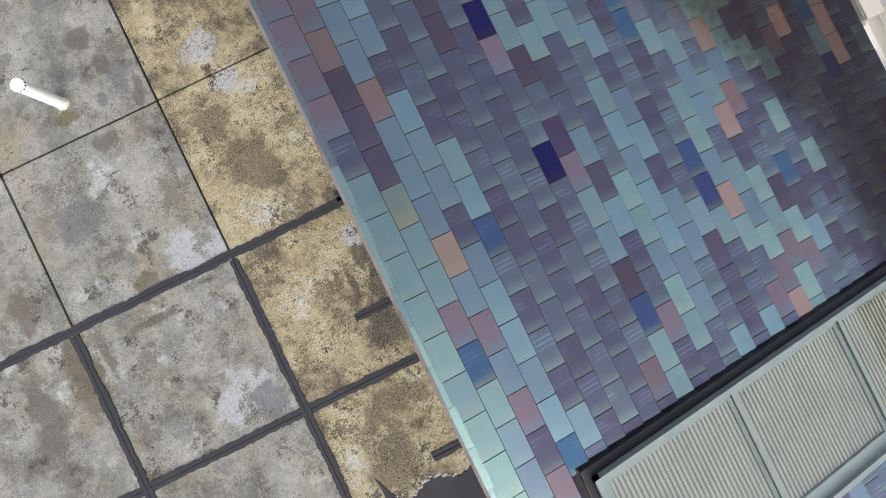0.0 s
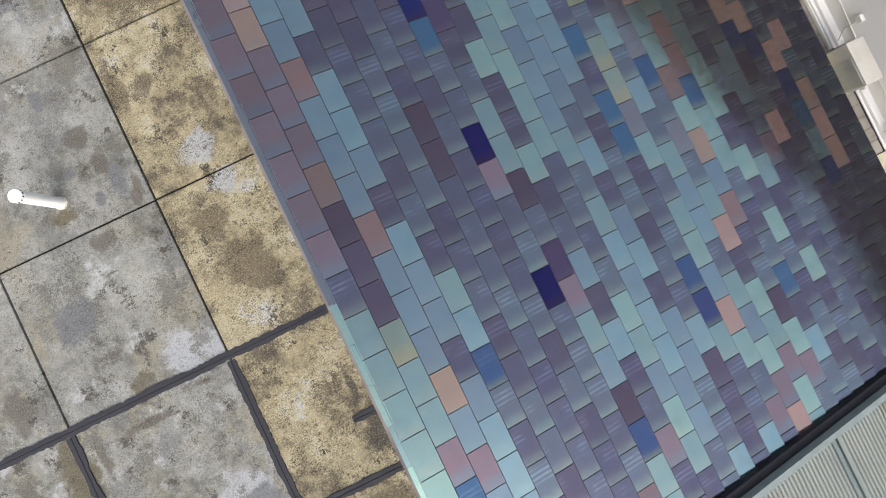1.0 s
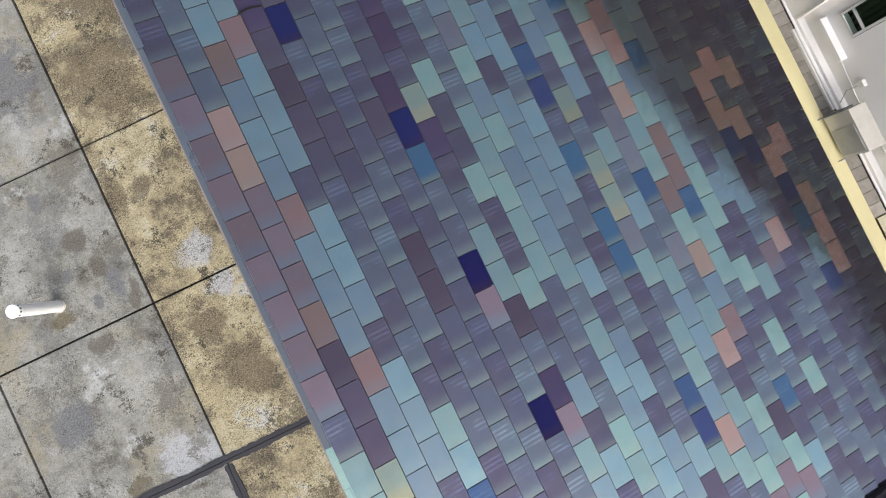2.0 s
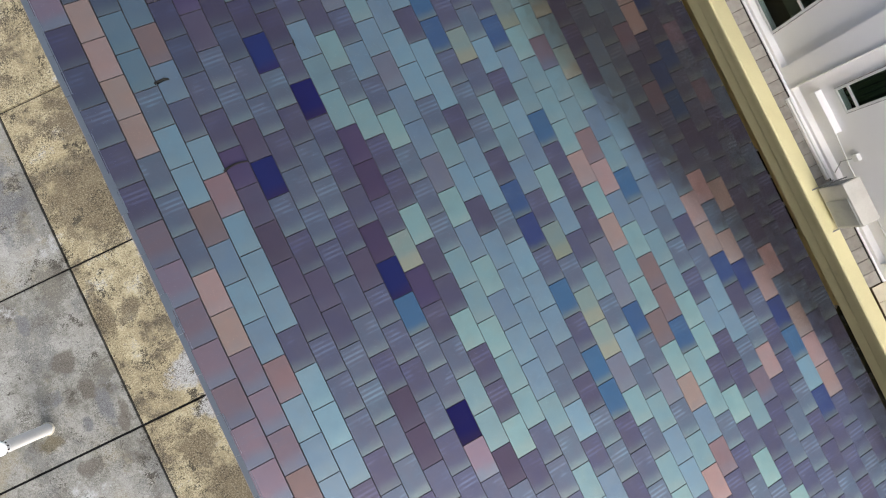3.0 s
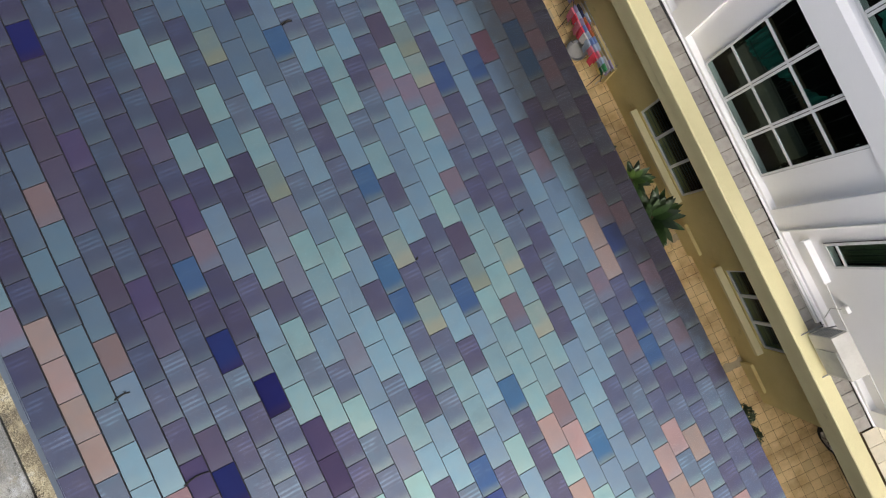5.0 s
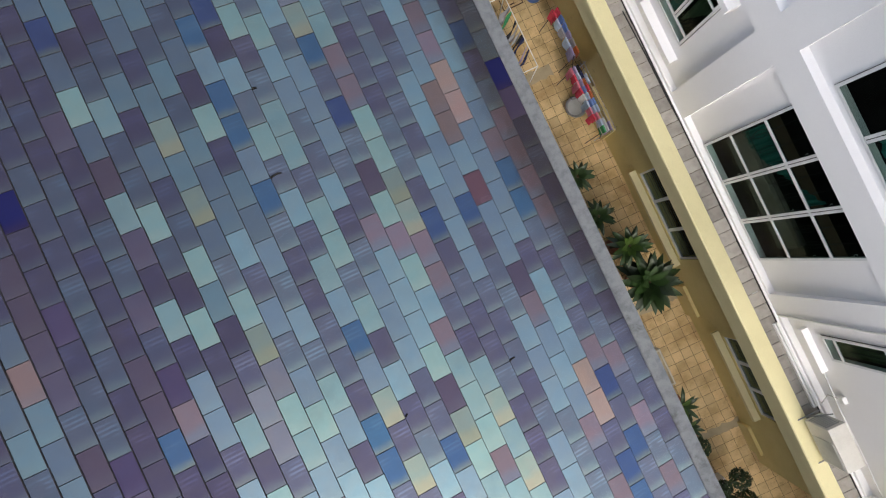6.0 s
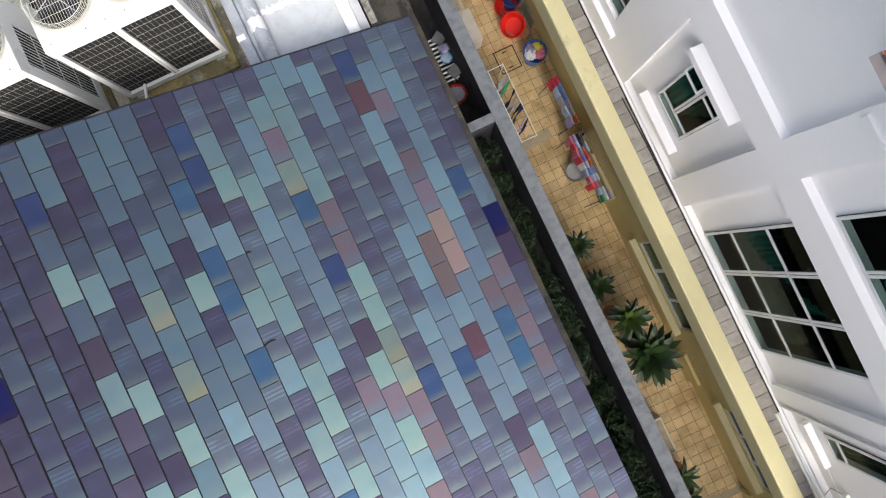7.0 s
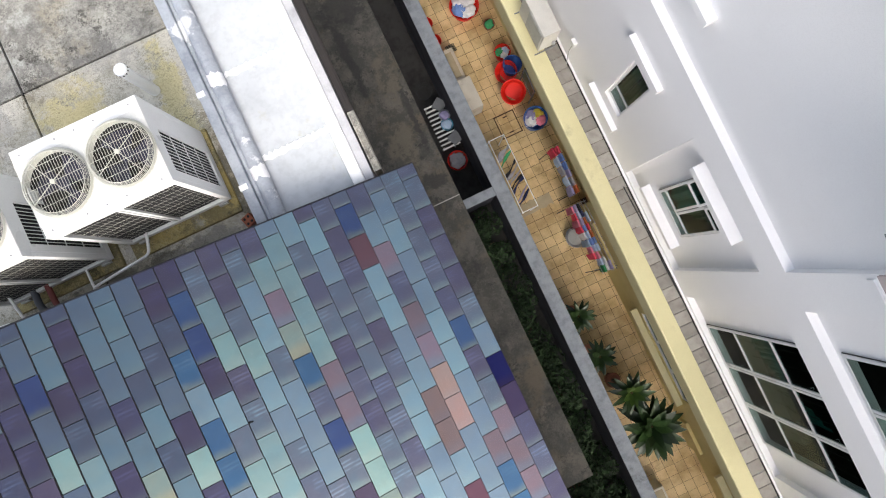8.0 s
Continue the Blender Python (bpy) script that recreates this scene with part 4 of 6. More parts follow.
        for y in (-0.17, -0.085, 0.0, 0.085, 0.17):
            h = math.sqrt(0.258 ** 2 - y * y)
            rod(bm, (c[0] - h, c[1] + y, H + 0.0735), (c[0] + h, c[1] + y, H + 0.0735), 0.0021, 5)
        guard = tagged(part("fan_guard", bm, M_WIRE, ob), "cream wire fan guard", kind="stuff")
        smooth(part("hub_cap", lathe(bmesh.new(), [(0.022, 0.070), (0.020, 0.082), (0.0, 0.085)], 14, c), M_WIRE, guard))
    for x in (0.08, 0.40, 0.58, 0.76, 1.08):
        for y in (0.045, W - 0.06):
            part("screw", rod(bmesh.new(), (x, y, H - 0.004), (x, y, H + 0.005), 0.007, 8), M_GREYPLASTIC, ob)
    for x in (0.06, L - 0.16):
        part("foot", boxes(((x, -0.02, 0.0), (x + 0.10, W + 0.02, 0.05)), bevel=0.006), M_CASING_GREY, ob)
    return tagged(ob, "white twin-fan air-conditioner condenser with black coil grilles on a mossy plinth", "air conditioner", "rooftop condensers")


ac = condenser((2.06, 10.705, -0.10))
copy_thing(ac, pose(0.66, 10.66, -0.10))
for x0, x1 in ((2.00, 3.25), (0.60, 1.86)):
    tagged(part("equipment_plinth", boxes(((x0, 10.56, NORTH - 0.03), (x1, 11.55, -0.10)), bevel=0.015), M_PLINTH), "low mossy concrete plinth under a condenser", "plinth")
for dx, dy, rz in ((0.0, 0.0, 18), (0.12, 0.03, 2)):
    br = holder("clay_brick", (3.31 + dx, 10.40 + dy, NORTH), rz)
    part("body", boxes(((-0.055, -0.06, 0.0), (0.055, 0.06, 0.20)), bevel=0.006), M_BRICK, br)
    for x in (-0.025, 0.025):
        for y in (-0.03, 0.03):
            part("hole", rod(bmesh.new(), (x, y, 0.19), (x, y, 0.202), 0.014, 12), M_HOLE, br)
    tagged(br, "red hollow clay brick lying beside the kerb", "brick", "loose bricks")


def pipe_run(name, pts, r, material, label):
    out = [pts[0]]
    for a, b, c in zip(pts, pts[1:], pts[2:]):
        a, b, c = Vector(a), Vector(b), Vector(c)
        d = min(0.06, (b - a).length / 2.2, (c - b).length / 2.2)
        p, q = b + (a - b).normalized() * d, b + (c - b).normalized() * d
        out += [p * (1 - t) ** 2 + b * 2 * t * (1 - t) + q * t * t for t in (0, 0.25, 0.5, 0.75, 1)]
    out.append(pts[-1])
    return tagged(tube(name, [(p[0], p[1], p[2] - 0.12) for p in out], r, material), label, "pipe", "pipes beside the condensers")


pipe_run("drain_pipe", [(2.30, 10.80, 0.16), (2.22, 10.52, 0.16), (1.52, 10.46, 0.12), (1.46, 10.28, 0.06), (1.46, 10.22, -0.02)], 0.016, M_PVC, "thin white drain pipe bending down from a condenser")
pipe_run("drain_pipe", [(1.53, 10.70, 0.12), (1.53, 10.44, 0.12), (1.55, 10.25, 0.02)], 0.014, M_PVC, "thin white drain pipe bending down from a condenser")
pipe_run("drain_pipe", [(0.75, 10.42, 0.05), (1.20, 10.40, 0.05), (1.32, 10.30, 0.05), (1.33, 10.22, 0.0)], 0.013, M_PVC, "thin white drain pipe lying on the deck")
pipe_run("lagged_pipe", [(0.95, 10.80, 0.14), (0.95, 10.50, 0.14), (1.02, 10.30, 0.05)], 0.035, M_GREYPIPE, "grey lagged refrigerant pipe")
pipe_run("lagged_pipe", [(1.10, 10.75, 0.14), (1.10, 10.45, 0.12), (1.14, 10.28, 0.04)], 0.03, M_COPPER, "dark red lagged refrigerant pipe")
pipe_run("drain_pipe", [(0.80, 10.75, 0.30), (0.80, 10.40, 0.20), (0.90, 10.26, 0.02)], 0.016, M_PVC, "thin white drain pipe bending down from a condenser")
pipe_run("drain_pipe", [(0.0, 10.55, 0.06), (0.55, 10.50, 0.06), (0.70, 10.28, 0.02)], 0.016, M_PVC, "thin white drain pipe lying on the deck")

# ---- neighbouring house ----
TOP = 2.45
SOUTH = -0.88                                       # where the upper floor steps back to a terrace
WINDOWS = {"a": (10.07, 10.54, -3.02, -1.67), "b": (7.86, 8.70, -3.0, -1.45), "big": (3.97, 6.215, -3.65, -1.21), "slit": (2.18, 2.63, -2.98, -1.72),
           "up": (4.05, 6.23, -0.53, 1.90)}
LOW = [(7.29, 9.20, -3.72, -1.20), (3.35, 6.78, -3.72, -1.19), (-0.55, 2.93, -3.72, -1.19)]
HIGH = [(7.29, 13.0, -0.68, 2.4), (3.35, 6.78, -0.68, 2.4)]
RECESS = 0.10
tagged(part("wall_facade_outer", cells(FACE, FACE + RECESS, [SOUTH, 24], [-3.92, TOP], LOW + HIGH + [WINDOWS["a"]]), M_WHITE), "white painted house wall with shallow recessed panels", "wall", kind="structure")
tagged(part("wall_facade_inner", cells(FACE + RECESS, FACE + 0.20, [SOUTH, 24], [-3.92, TOP], list(WINDOWS.values())), M_WHITE), "white painted wall at the back of the panels", "wall", kind="structure")
tagged(part("wall_facade_side", boxes(((FACE + 0.20, SOUTH, -3.92), (16, SOUTH + 0.2, TOP)), ((FACE + 0.20, 23.8, -3.92), (16, 24, TOP)), ((15.8, SOUTH + 0.2, -3.92), (16, 23.8, TOP))), M_WHITE), "white painted house wall", "wall", kind="structure")
# Unseen roof; height and hip fitted to the dark zone mirrored in the tiles.
bm = bmesh.new()
eave = [(FACE - 0.28, TOP + 0.02), (FACE - 0.28, TOP + 0.22), (9.7, TOP + 4.7), (14.9, TOP + 4.7), (16.3, TOP + 0.22), (16.3, TOP + 0.02)]
a = [bm.verts.new((x, SOUTH - 0.3 + 1.9 * max(0.0, z - TOP - 0.22), z)) for x, z in eave]
b = [bm.verts.new((x, 24.2, z)) for x, z in eave]
bm.faces.new(a), bm.faces.new(b[::-1])
for k in range(6):
    bm.faces.new((a[k], a[(k + 1) % 6], b[(k + 1) % 6], b[k]))
tagged(part("roof_neighbour", bm, M_BROWNROOF), "dark brown pitched roof over the neighbouring house", "roof", kind="structure")
# skirt roof hanging out over the southern bays
bm = bmesh.new()
prof = [(7.71, 1.85), (7.71, 1.93), (8.29, 2.50), (FACE - 0.004, 2.50), (FACE - 0.004, 1.85)]
a = [bm.verts.new((x, SOUTH - 0.3, z)) for x, z in prof]
b = [bm.verts.new((x, 7.71, z)) for x, z in prof]
bm.faces.new(a), bm.faces.new(b[::-1])
for k in range(5):
    bm.faces.new((a[k], a[(k + 1) % 5], b[(k + 1) % 5], b[k]))
bmesh.ops.recalc_face_normals(bm, faces=bm.faces)
skirt = tagged(part("roof_skirt", bm, M_WHITE), "brown-tiled skirt roof with an orange end over the white facade", "roof", kind="structure")
bm = bmesh.new()
tiles = 36
for k in range(tiles):
    y = SOUTH - 0.29 + (7.70 - SOUTH + 0.29) * k / tiles
    d = (7.70 - SOUTH + 0.29) / tiles
    rod(bm, (7.70, y + d / 2, 1.925), (8.30, y + d / 2, 2.515), 0.45 * d, 10)
part("roof_tiles", bm, M_BROWNROOF, skirt, "brown weathered barrel tiles")
part("fascia", boxes(((7.685, SOUTH - 0.3, 1.84), (7.709, 7.712, 1.93))), M_FASCIA, skirt, "mauve-grey fascia board")
bm = bmesh.new()
rod(bm, (7.72, 7.63, 1.93), (8.30, 7.63, 2.52), 0.080, 14)
smooth(part("end_tile", bm, M_ORANGEROOF, skirt, "orange clay end tiles"))
tagged(part("wall_room", boxes(((FACE + 1.6, SOUTH + 0.2, -3.79), (FACE + 1.7, 23.8, TOP))), M_ROOM), "inner wall behind the windows, near-black for an unlit room", "wall", kind="structure")
tagged(part("floor_room", boxes(((FACE + 0.20, SOUTH + 0.2, -0.95), (FACE + 1.6, 23.8, -0.90))), M_ROOM), "floor between the storeys, near-black for an unlit room", "floor", kind="structure")

# Unseen dark wall, added and sized so the roof tiles mirror it.
tagged(part("wall_stepped_back", boxes(((10.5, -14, -3.82), (10.7, SOUTH - 0.002, 4.0))), M_BROWNROOF), "unseen dark brown wall added for the roof tiles to mirror", "wall", kind="structure")

count = [0]


def frame_upright(a, b, f, x0, x1):
    """An upright rectangular frame in the y-z plane with bars of width f."""
    bm = bmesh.new()
    loops = []
    for x, g in ((x0 + 0.004, 0.0), (x0, 0.004), (x0, f), (x1, f), (x1, 0.0)):
        loops.append([bm.verts.new((x, y, z)) for y, z in ((a[0] + g, a[1] + g), (b[0] - g, a[1] + g), (b[0] - g, b[1] - g), (a[0] + g, b[1] - g))])
    for p, q in zip(loops, loops[1:] + loops[:1]):
        for k in range(4):
            bm.faces.new((p[k], p[(k + 1) % 4], q[(k + 1) % 4], q[k]))
    return bm


def window(key, cols, rows, curtain, label, depth=RECESS, low_light=False):
    """A framed window: columns of panes between mullions, transoms at the given heights; low_light keeps the lowest pane undivided."""
    y0, y1, z0, z1 = WINDOWS[key]
    count[0] += 1
    x = FACE + depth - 0.025
    w = tagged(holder("window_%d" % count[0], (x, (y0 + y1) / 2, z0)), label, "window", kind="structure")
    cy = (y0 + y1) / 2
    f = 0.042
    part("window_frame", frame_upright((y0 - cy, 0), (y1 - cy, z1 - z0), f, -0.014, 0.016), M_FRAME, w)
    part("sealant", frame_upright((y0 - cy - 0.008, -0.008), (y1 - cy + 0.008, z1 - z0 + 0.008), 0.007, 0.004, 0.016), M_IRON, w)
    zb = [z0 + f, *rows, z1 - f]
    for z in rows:
        part("transom", boxes(((-0.012, y0 - cy + f, z - z0 - 0.024), (0.013, y1 - cy - f, z - z0 + 0.024)), bevel=0.004), M_FRAME, w)
    for r, (za, zc) in enumerate(zip(zb, zb[1:])):
        n = 1 if low_light and r == 0 else cols
        for k in range(n):
            ya, yc = y0 - cy + (y1 - y0) * k / n, y0 - cy + (y1 - y0) * (k + 1) / n
            if k:
                for side in (-1, 1):
                    part("mullion", boxes(((-0.014, ya + side * 0.026 - 0.020, za - z0 + 0.022), (0.014, ya + side * 0.026 + 0.020, zc - z0 - 0.022)), bevel=0.004), M_FRAME, w)
                part("mullion_joint", boxes(((-0.004, ya - 0.006, za - z0 + 0.022), (0.012, ya + 0.006, zc - z0 - 0.022))), M_IRON, w, "dark joint between casements")
            part("pane", boxes(((-0.004, ya + 0.02, za - z0 + 0.01), (0.002, yc - 0.02, zc - z0 - 0.01))), M_GLASS, w).visible_shadow = False
            if cols == 3:
                bm = bmesh.new()
                pts = [(0.02 + 0.02 * math.sin(0.63 * i), ya + 0.062 + 0.012 * math.sin(0.63 * i), (za + zc) / 2 - z0 + 0.06 + 0.012 * i) for i in range(6)]
                for a, b in zip(pts, pts[1:]):
                    rod(bm, a, b, 0.005, 6)
                part("handle", bm, M_FRAME, w)
    for ya, yb, zt, mat_c in curtain:
        bm = bmesh.new()
        n = max(6, int((yb - ya) / 0.03))
        prev = None
        for k in range(n + 1):
            q = k / n
            y = ya + (yb - ya) * q - cy
            d = 0.16 + 0.035 * math.sin(k * 1.9) + 0.01 * math.sin(k * 0.7)
            now = [bm.verts.new((d, y, zt * (1 - q))), bm.verts.new((d + 0.02 * math.sin(k), y, z1 - z0))]
            if prev:
                bm.faces.new((prev[0], now[0], now[1], prev[1]))
            prev = now
        part("curtain", bm, mat_c, w)
    return w


def awning(w, ya, yb, top, drop, out):
    """A top-hung sash standing open on its stays."""
    bm = frame_upright((ya, -drop), (yb, 0), 0.035, -0.012, 0.012)
    sash = part("sash", bm, M_FRAME, w, "open white sash")
    sash.matrix_local = Matrix.Translation((-0.03, 0, top)) @ Matrix.Rotation(out, 4, "Y")
    part("pane", boxes(((-0.003, ya + 0.03, -drop + 0.03), (0.003, yb - 0.03, -0.03))), M_GLASS, sash).visible_shadow = False


def sill(y0, y1, z0, z1, out, label, face=FACE):
    return tagged(part("window_ledge", boxes(((face - out, y0, z0), (FACE + 0.15, y1, z1)), bevel=0.008), M_WHITE), label, "ledge", "window ledges", "structure")


w = window("big", 3, (-2.82, -1.90), [], "large nine-pane white aluminium window with dark room and teal curtains")
bm = bmesh.new()
prev = None
for k in range(46):
    q = k / 45
    d, y = 0.13 + 0.02 * math.sin(1.9 * k) + 0.01 * math.sin(0.7 * k), 1.04 - 1.36 * q
    now = [bm.verts.new((d, y, 0.96 + 0.08 * q + 0.46 * max(0.0, (q - 0.15) / 0.55) ** 1.6)), bm.verts.new((d + 0.02, y, 1.50))]
    if prev:
        bm.faces.new((prev[0], now[0], now[1], prev[1]))
    prev = now
part("curtain", bm, M_CURTAIN, w, "teal swagged curtain")
part("inner_ledge", boxes(((0.26, -1.04, 0.20), (0.42, 1.04, 0.72)), bevel=0.02), M_INNER, w, "dim beige inner ledge")
for k in range(8):
    y = 0.92 - 0.26 * k
    part("grille_bar", rod(bmesh.new(), (0.07, y, 0.9), (0.07, y, 2.42), 0.005, 6), M_IRON, w)
    bm = bmesh.new()
    for s in (-1, 1):
        pts = [Vector((0.07, y + s * (0.012 + 0.05 * math.sin(0.45 * i)), 1.20 + 0.06 * i)) for i in range(8)]
        for u, v in zip(pts, pts[1:]):
            rod(bm, u, v, 0.005, 6)
    part("scroll", bm, M_IRON, w)
for z in (1.15, 1.60):
    part("grille_bar", rod(bmesh.new(), (0.07, -1.03, z), (0.07, 1.03, z), 0.005, 6), M_IRON, w)
wb = window("b", 2, (-2.76,), [(7.9, 8.25, 0.9, M_GREENCURTAIN), (8.68, 8.27, 0.0, M_CURTAIN)], "white window with green curtains and sashes ajar", low_light=True)
awning(wb, 0.02, 0.41, 1.50, 0.30, 0.30)
awning(wb, -0.41, -0.02, 1.50, 0.30, 0.08)
window("a", 1, (-2.69,), [(10.12, 10.34, 0.0, M_GREENCURTAIN), (10.52, 10.34, 0.0, M_GREENCURTAIN)], "small white window with green curtain", RECESS, True)
ws = window("slit", 1, (-2.72,), [(2.2, 2.61, 0.0, M_GREENCURTAIN)], "narrow white window with iron bars", RECESS, True)
for k in range(4):
    part("grille_bar", rod(bmesh.new(), (0.10, -0.15 + 0.1 * k, 0.28), (0.10, -0.15 + 0.1 * k, 1.22), 0.006, 6), M_IRON, ws)
window("up", 3, (0.28, 1.10), [(5.45, 5.0, 0.0, M_CURTAIN)], "large upper white window with teal curtain")
sill(7.71, 8.86, -3.37, -3.27, 0.06, "white ledge below a window")
sill(7.71, 8.86, -1.48, -1.36, 0.09, "white hood above a window")
sill(9.92, 10.82, -3.34, -3.23, 0.10, "white ledge below a window")
sill(9.95, 10.80, -1.44, -1.33, 0.09, "white hood above a window")
sill(1.92, 2.72, -3.385, -3.265, 0.12, "white ledge below a window", FACE + RECESS)
sill(1.95, 2.72, -1.48, -1.38, 0.12, "white hood above a window", FACE + RECESS)
sill(6.86, 7.24, 0.50, 0.60, 0.03, "white ledge on the pilaster")
sill(10.2, 11.2, 0.0, 0.10, 0.03, "white ledge below an upper window")
for x0, x1 in ((8.44, 8.475), (8.49, 8.52)):
    tagged(part("cable_trunking", boxes(((x0, 1.20, COPE + 0.004), (x1, 2.82, COPE + 0.06)), bevel=0.006), M_CASING), "white plastic cable trunking lying on the coping", "trunking", "cable trunkings")

pot = holder("wall_planter", (FACE + RECESS, 7.52, 0.99))
part("bracket", boxes(((-0.15, -0.18, 0.0), (0.0, 0.18, 0.03)), bevel=0.006), M_GREYPLASTIC, pot)
part("trough", boxes(((-0.13, -0.16, 0.03), (-0.01, 0.16, 0.26)), bevel=0.02), M_REDPLASTIC, pot)
tagged(pot, "orange-red planter on a grey bracket on the white wall", "planter")

# sloping weathered sills along the foot of each recess
for y0, y1, z0, z1 in LOW + HIGH:
    bm = bmesh.new()
    prof = [(FACE + 0.001, z0), (FACE + RECESS - 0.001, z0), (FACE + RECESS - 0.001, z0 + 0.03)]
    ends = [[bm.verts.new((x, y, z)) for x, z in prof] for y in (y0 + 0.001, y1 - 0.001)]
    bm.faces.new(ends[0]), bm.faces.new(ends[1][::-1])
    for k in range(3):
        bm.faces.new((ends[0][k], ends[0][(k + 1) % 3], ends[1][(k + 1) % 3], ends[1][k]))
    tagged(part("trim", bm, M_WHITE), "sloping white sill at the foot of a wall recess", "trim", kind="structure")

# ledge over the ground floor: moulded fascia, flat cap, stone coping strip
bm = bmesh.new()
prof = [(7.88, LEDGE + 0.05), (7.88, LEDGE + 0.135), (7.90, LEDGE + 0.150), (8.235, LEDGE), (8.25, LEDGE - 0.01), (8.25, LEDGE - 0.20), (7.93, LEDGE - 0.20), (7.93, LEDGE + 0.05)]
ends = [[bm.verts.new((x, y, z)) for x, z in prof] for y in (-14, 24)]
bm.faces.new(ends[0]), bm.faces.new(ends[1][::-1])
for k in range(len(prof)):
    bm.faces.new((ends[0][k], ends[0][(k + 1) % len(prof)], ends[1][(k + 1) % len(prof)], ends[1][k]))
ledge = tagged(part("ledge", bm, M_YELLOW), "pale yellow moulded ledge sloping in towards the house", "ledge", kind="structure")
part("fascia", boxes(((7.935, -14, LEDGE - 0.20), (8.24, 24, LEDGE - 0.202 + 0.012)), ((7.955, -14, LEDGE - 0.26), (8.24, 24, LEDGE - 0.20)), bevel=0.008), M_YELLOW, ledge)
part("moulding", boxes(((7.965, -14, LEDGE - 0.55), (8.42, 24, LEDGE - 0.262)), bevel=0.02), M_YELLOW, ledge)
part("soffit", boxes(((8.42, -14, LEDGE - 0.60), (FACE - 0.022, 24, LEDGE - 0.36)), ((FACE - 0.02, 9.0, LEDGE - 0.60), (FACE + 0.298, 24, LEDGE - 0.36))), M_YELLOW_LOW, ledge)
tagged(part("ledge_bed", boxes(((8.252, -14, LEDGE - 0.26), (FACE + 0.3, 24, COPE - 0.04))), M_GROUT), "mortar bed of the coping", "ledge", kind="structure")
coping = tagged(part("coping", boxes(((8.252, SOUTH, COPE - 0.041), (8.528, 24, COPE - 0.037))), M_GROUT), "strip of squared stones along the foot of the white wall", "coping", kind="structure")
tagged(part("trim", boxes(((8.536, SOUTH, COPE - 0.04), (FACE - 0.002, 24, COPE + 0.035)), bevel=0.008), M_WHITE), "white painted trim at the foot of the wall", "trim", kind="structure")
part("seal_line", boxes(((8.527, SOUTH, COPE - 0.04), (8.537, 24, COPE + 0.012))), M_IRON, coping, "dark sealant line")
tagged(part("wall_ochre", cells(FACE - 0.02, FACE + 0.25, [-1.48, 9.0], [GROUND, LEDGE - 0.338], [(4.02, 6.20, -6.56, -5.48), (0.20, 2.14, -6.25, -5.32)]), M_YELLOW_LOW), "ochre painted ground-floor wall", "wall", kind="structure")
tagged(part("wall_ochre_north", boxes(((FACE + 0.30, 9.0, GROUND), (FACE + 0.50, 24, LEDGE - 0.338)), ((FACE + 0.25, 8.85, GROUND), (FACE + 0.298, 9.0, LEDGE - 0.338))), M_YELLOW_LOW), "ochre painted ground-floor wall standing back", "wall", kind="structure")
tagged(part("wall_carport", boxes(((FACE + 0.25, -1.48, GROUND), (14.0, -1.28, LEDGE - 0.34)), ((13.8, -14, GROUND), (14.0, -1.48, LEDGE - 0.34))), M_YELLOW_LOW), "ochre inner walls of the carport", "wall", kind="structure")
tagged(part("ceiling_carport", boxes(((8.42, -14, LEDGE - 0.33), (14.0, -1.0, LEDGE - 0.05))), M_YELLOW_LOW), "ceiling of the carport", "ceiling", kind="structure")
tagged(part("wall_ochre_room", boxes(((FACE + 1.5, -1.2, GROUND), (FACE + 1.6, 24, LEDGE - 0.34))), M_ROOM), "inner wall behind the windows, near-black for an unlit room", "wall", kind="structure")


def low_window(y0, y1, z0, z1):
    count[0] += 1
    cy = (y0 + y1) / 2
    w = tagged(holder("window_%d" % count[0], (FACE + 0.04, cy, z0)), "three-pane grey window in the ochre wall", "window", kind="structure")
    h, f = z1 - z0, 0.045
    part("window_frame", boxes(((-0.03, y0 - cy, 0), (0.03, y1 - cy, f)), ((-0.03, y0 - cy, h - f), (0.03, y1 - cy, h)), ((-0.029, y0 - cy, f), (0.029, y0 - cy + f, h - f)), ((-0.029, y1 - cy - f, f), (0.029, y1 - cy, h - f))), M_FRAME, w)
    for k in (1, 2):
        y = y0 - cy + (y1 - y0) * k / 3
        part("mullion", boxes(((-0.028, y - 0.035, f), (0.028, y + 0.035, h - f))), M_FRAME, w)
    for k in range(3):
        part("pane", boxes(((-0.003, y0 - cy + (y1 - y0) * k / 3 + 0.03, f - 0.01), (0.003, y0 - cy + (y1 - y0) * (k + 1) / 3 - 0.03, h - f + 0.01))), M_GLASS, w).visible_shadow = False
        bm = bmesh.new()
        for j in range(8):
            z = 0.1 + (h - 0.2) * j / 7
            rod(bm, (0.09, y0 - cy + (y1 - y0) * k / 3 + 0.05, z), (0.09, y0 - cy + (y1 - y0) * (k + 1) / 3 - 0.05, z), 0.008, 6)
        part("louvre_bars", bm, M_GREYPLASTIC, w)
    part("window_sill", boxes(((-0.22, y0 - cy - 0.12, -0.16), (-0.063, y1 - cy + 0.12, -0.05)), bevel=0.01), M_YELLOW, w, "pale yellow sill")
    return w


low_window(4.02, 6.20, -6.56, -5.48)
low_window(0.20, 2.14, -6.25, -5.32)
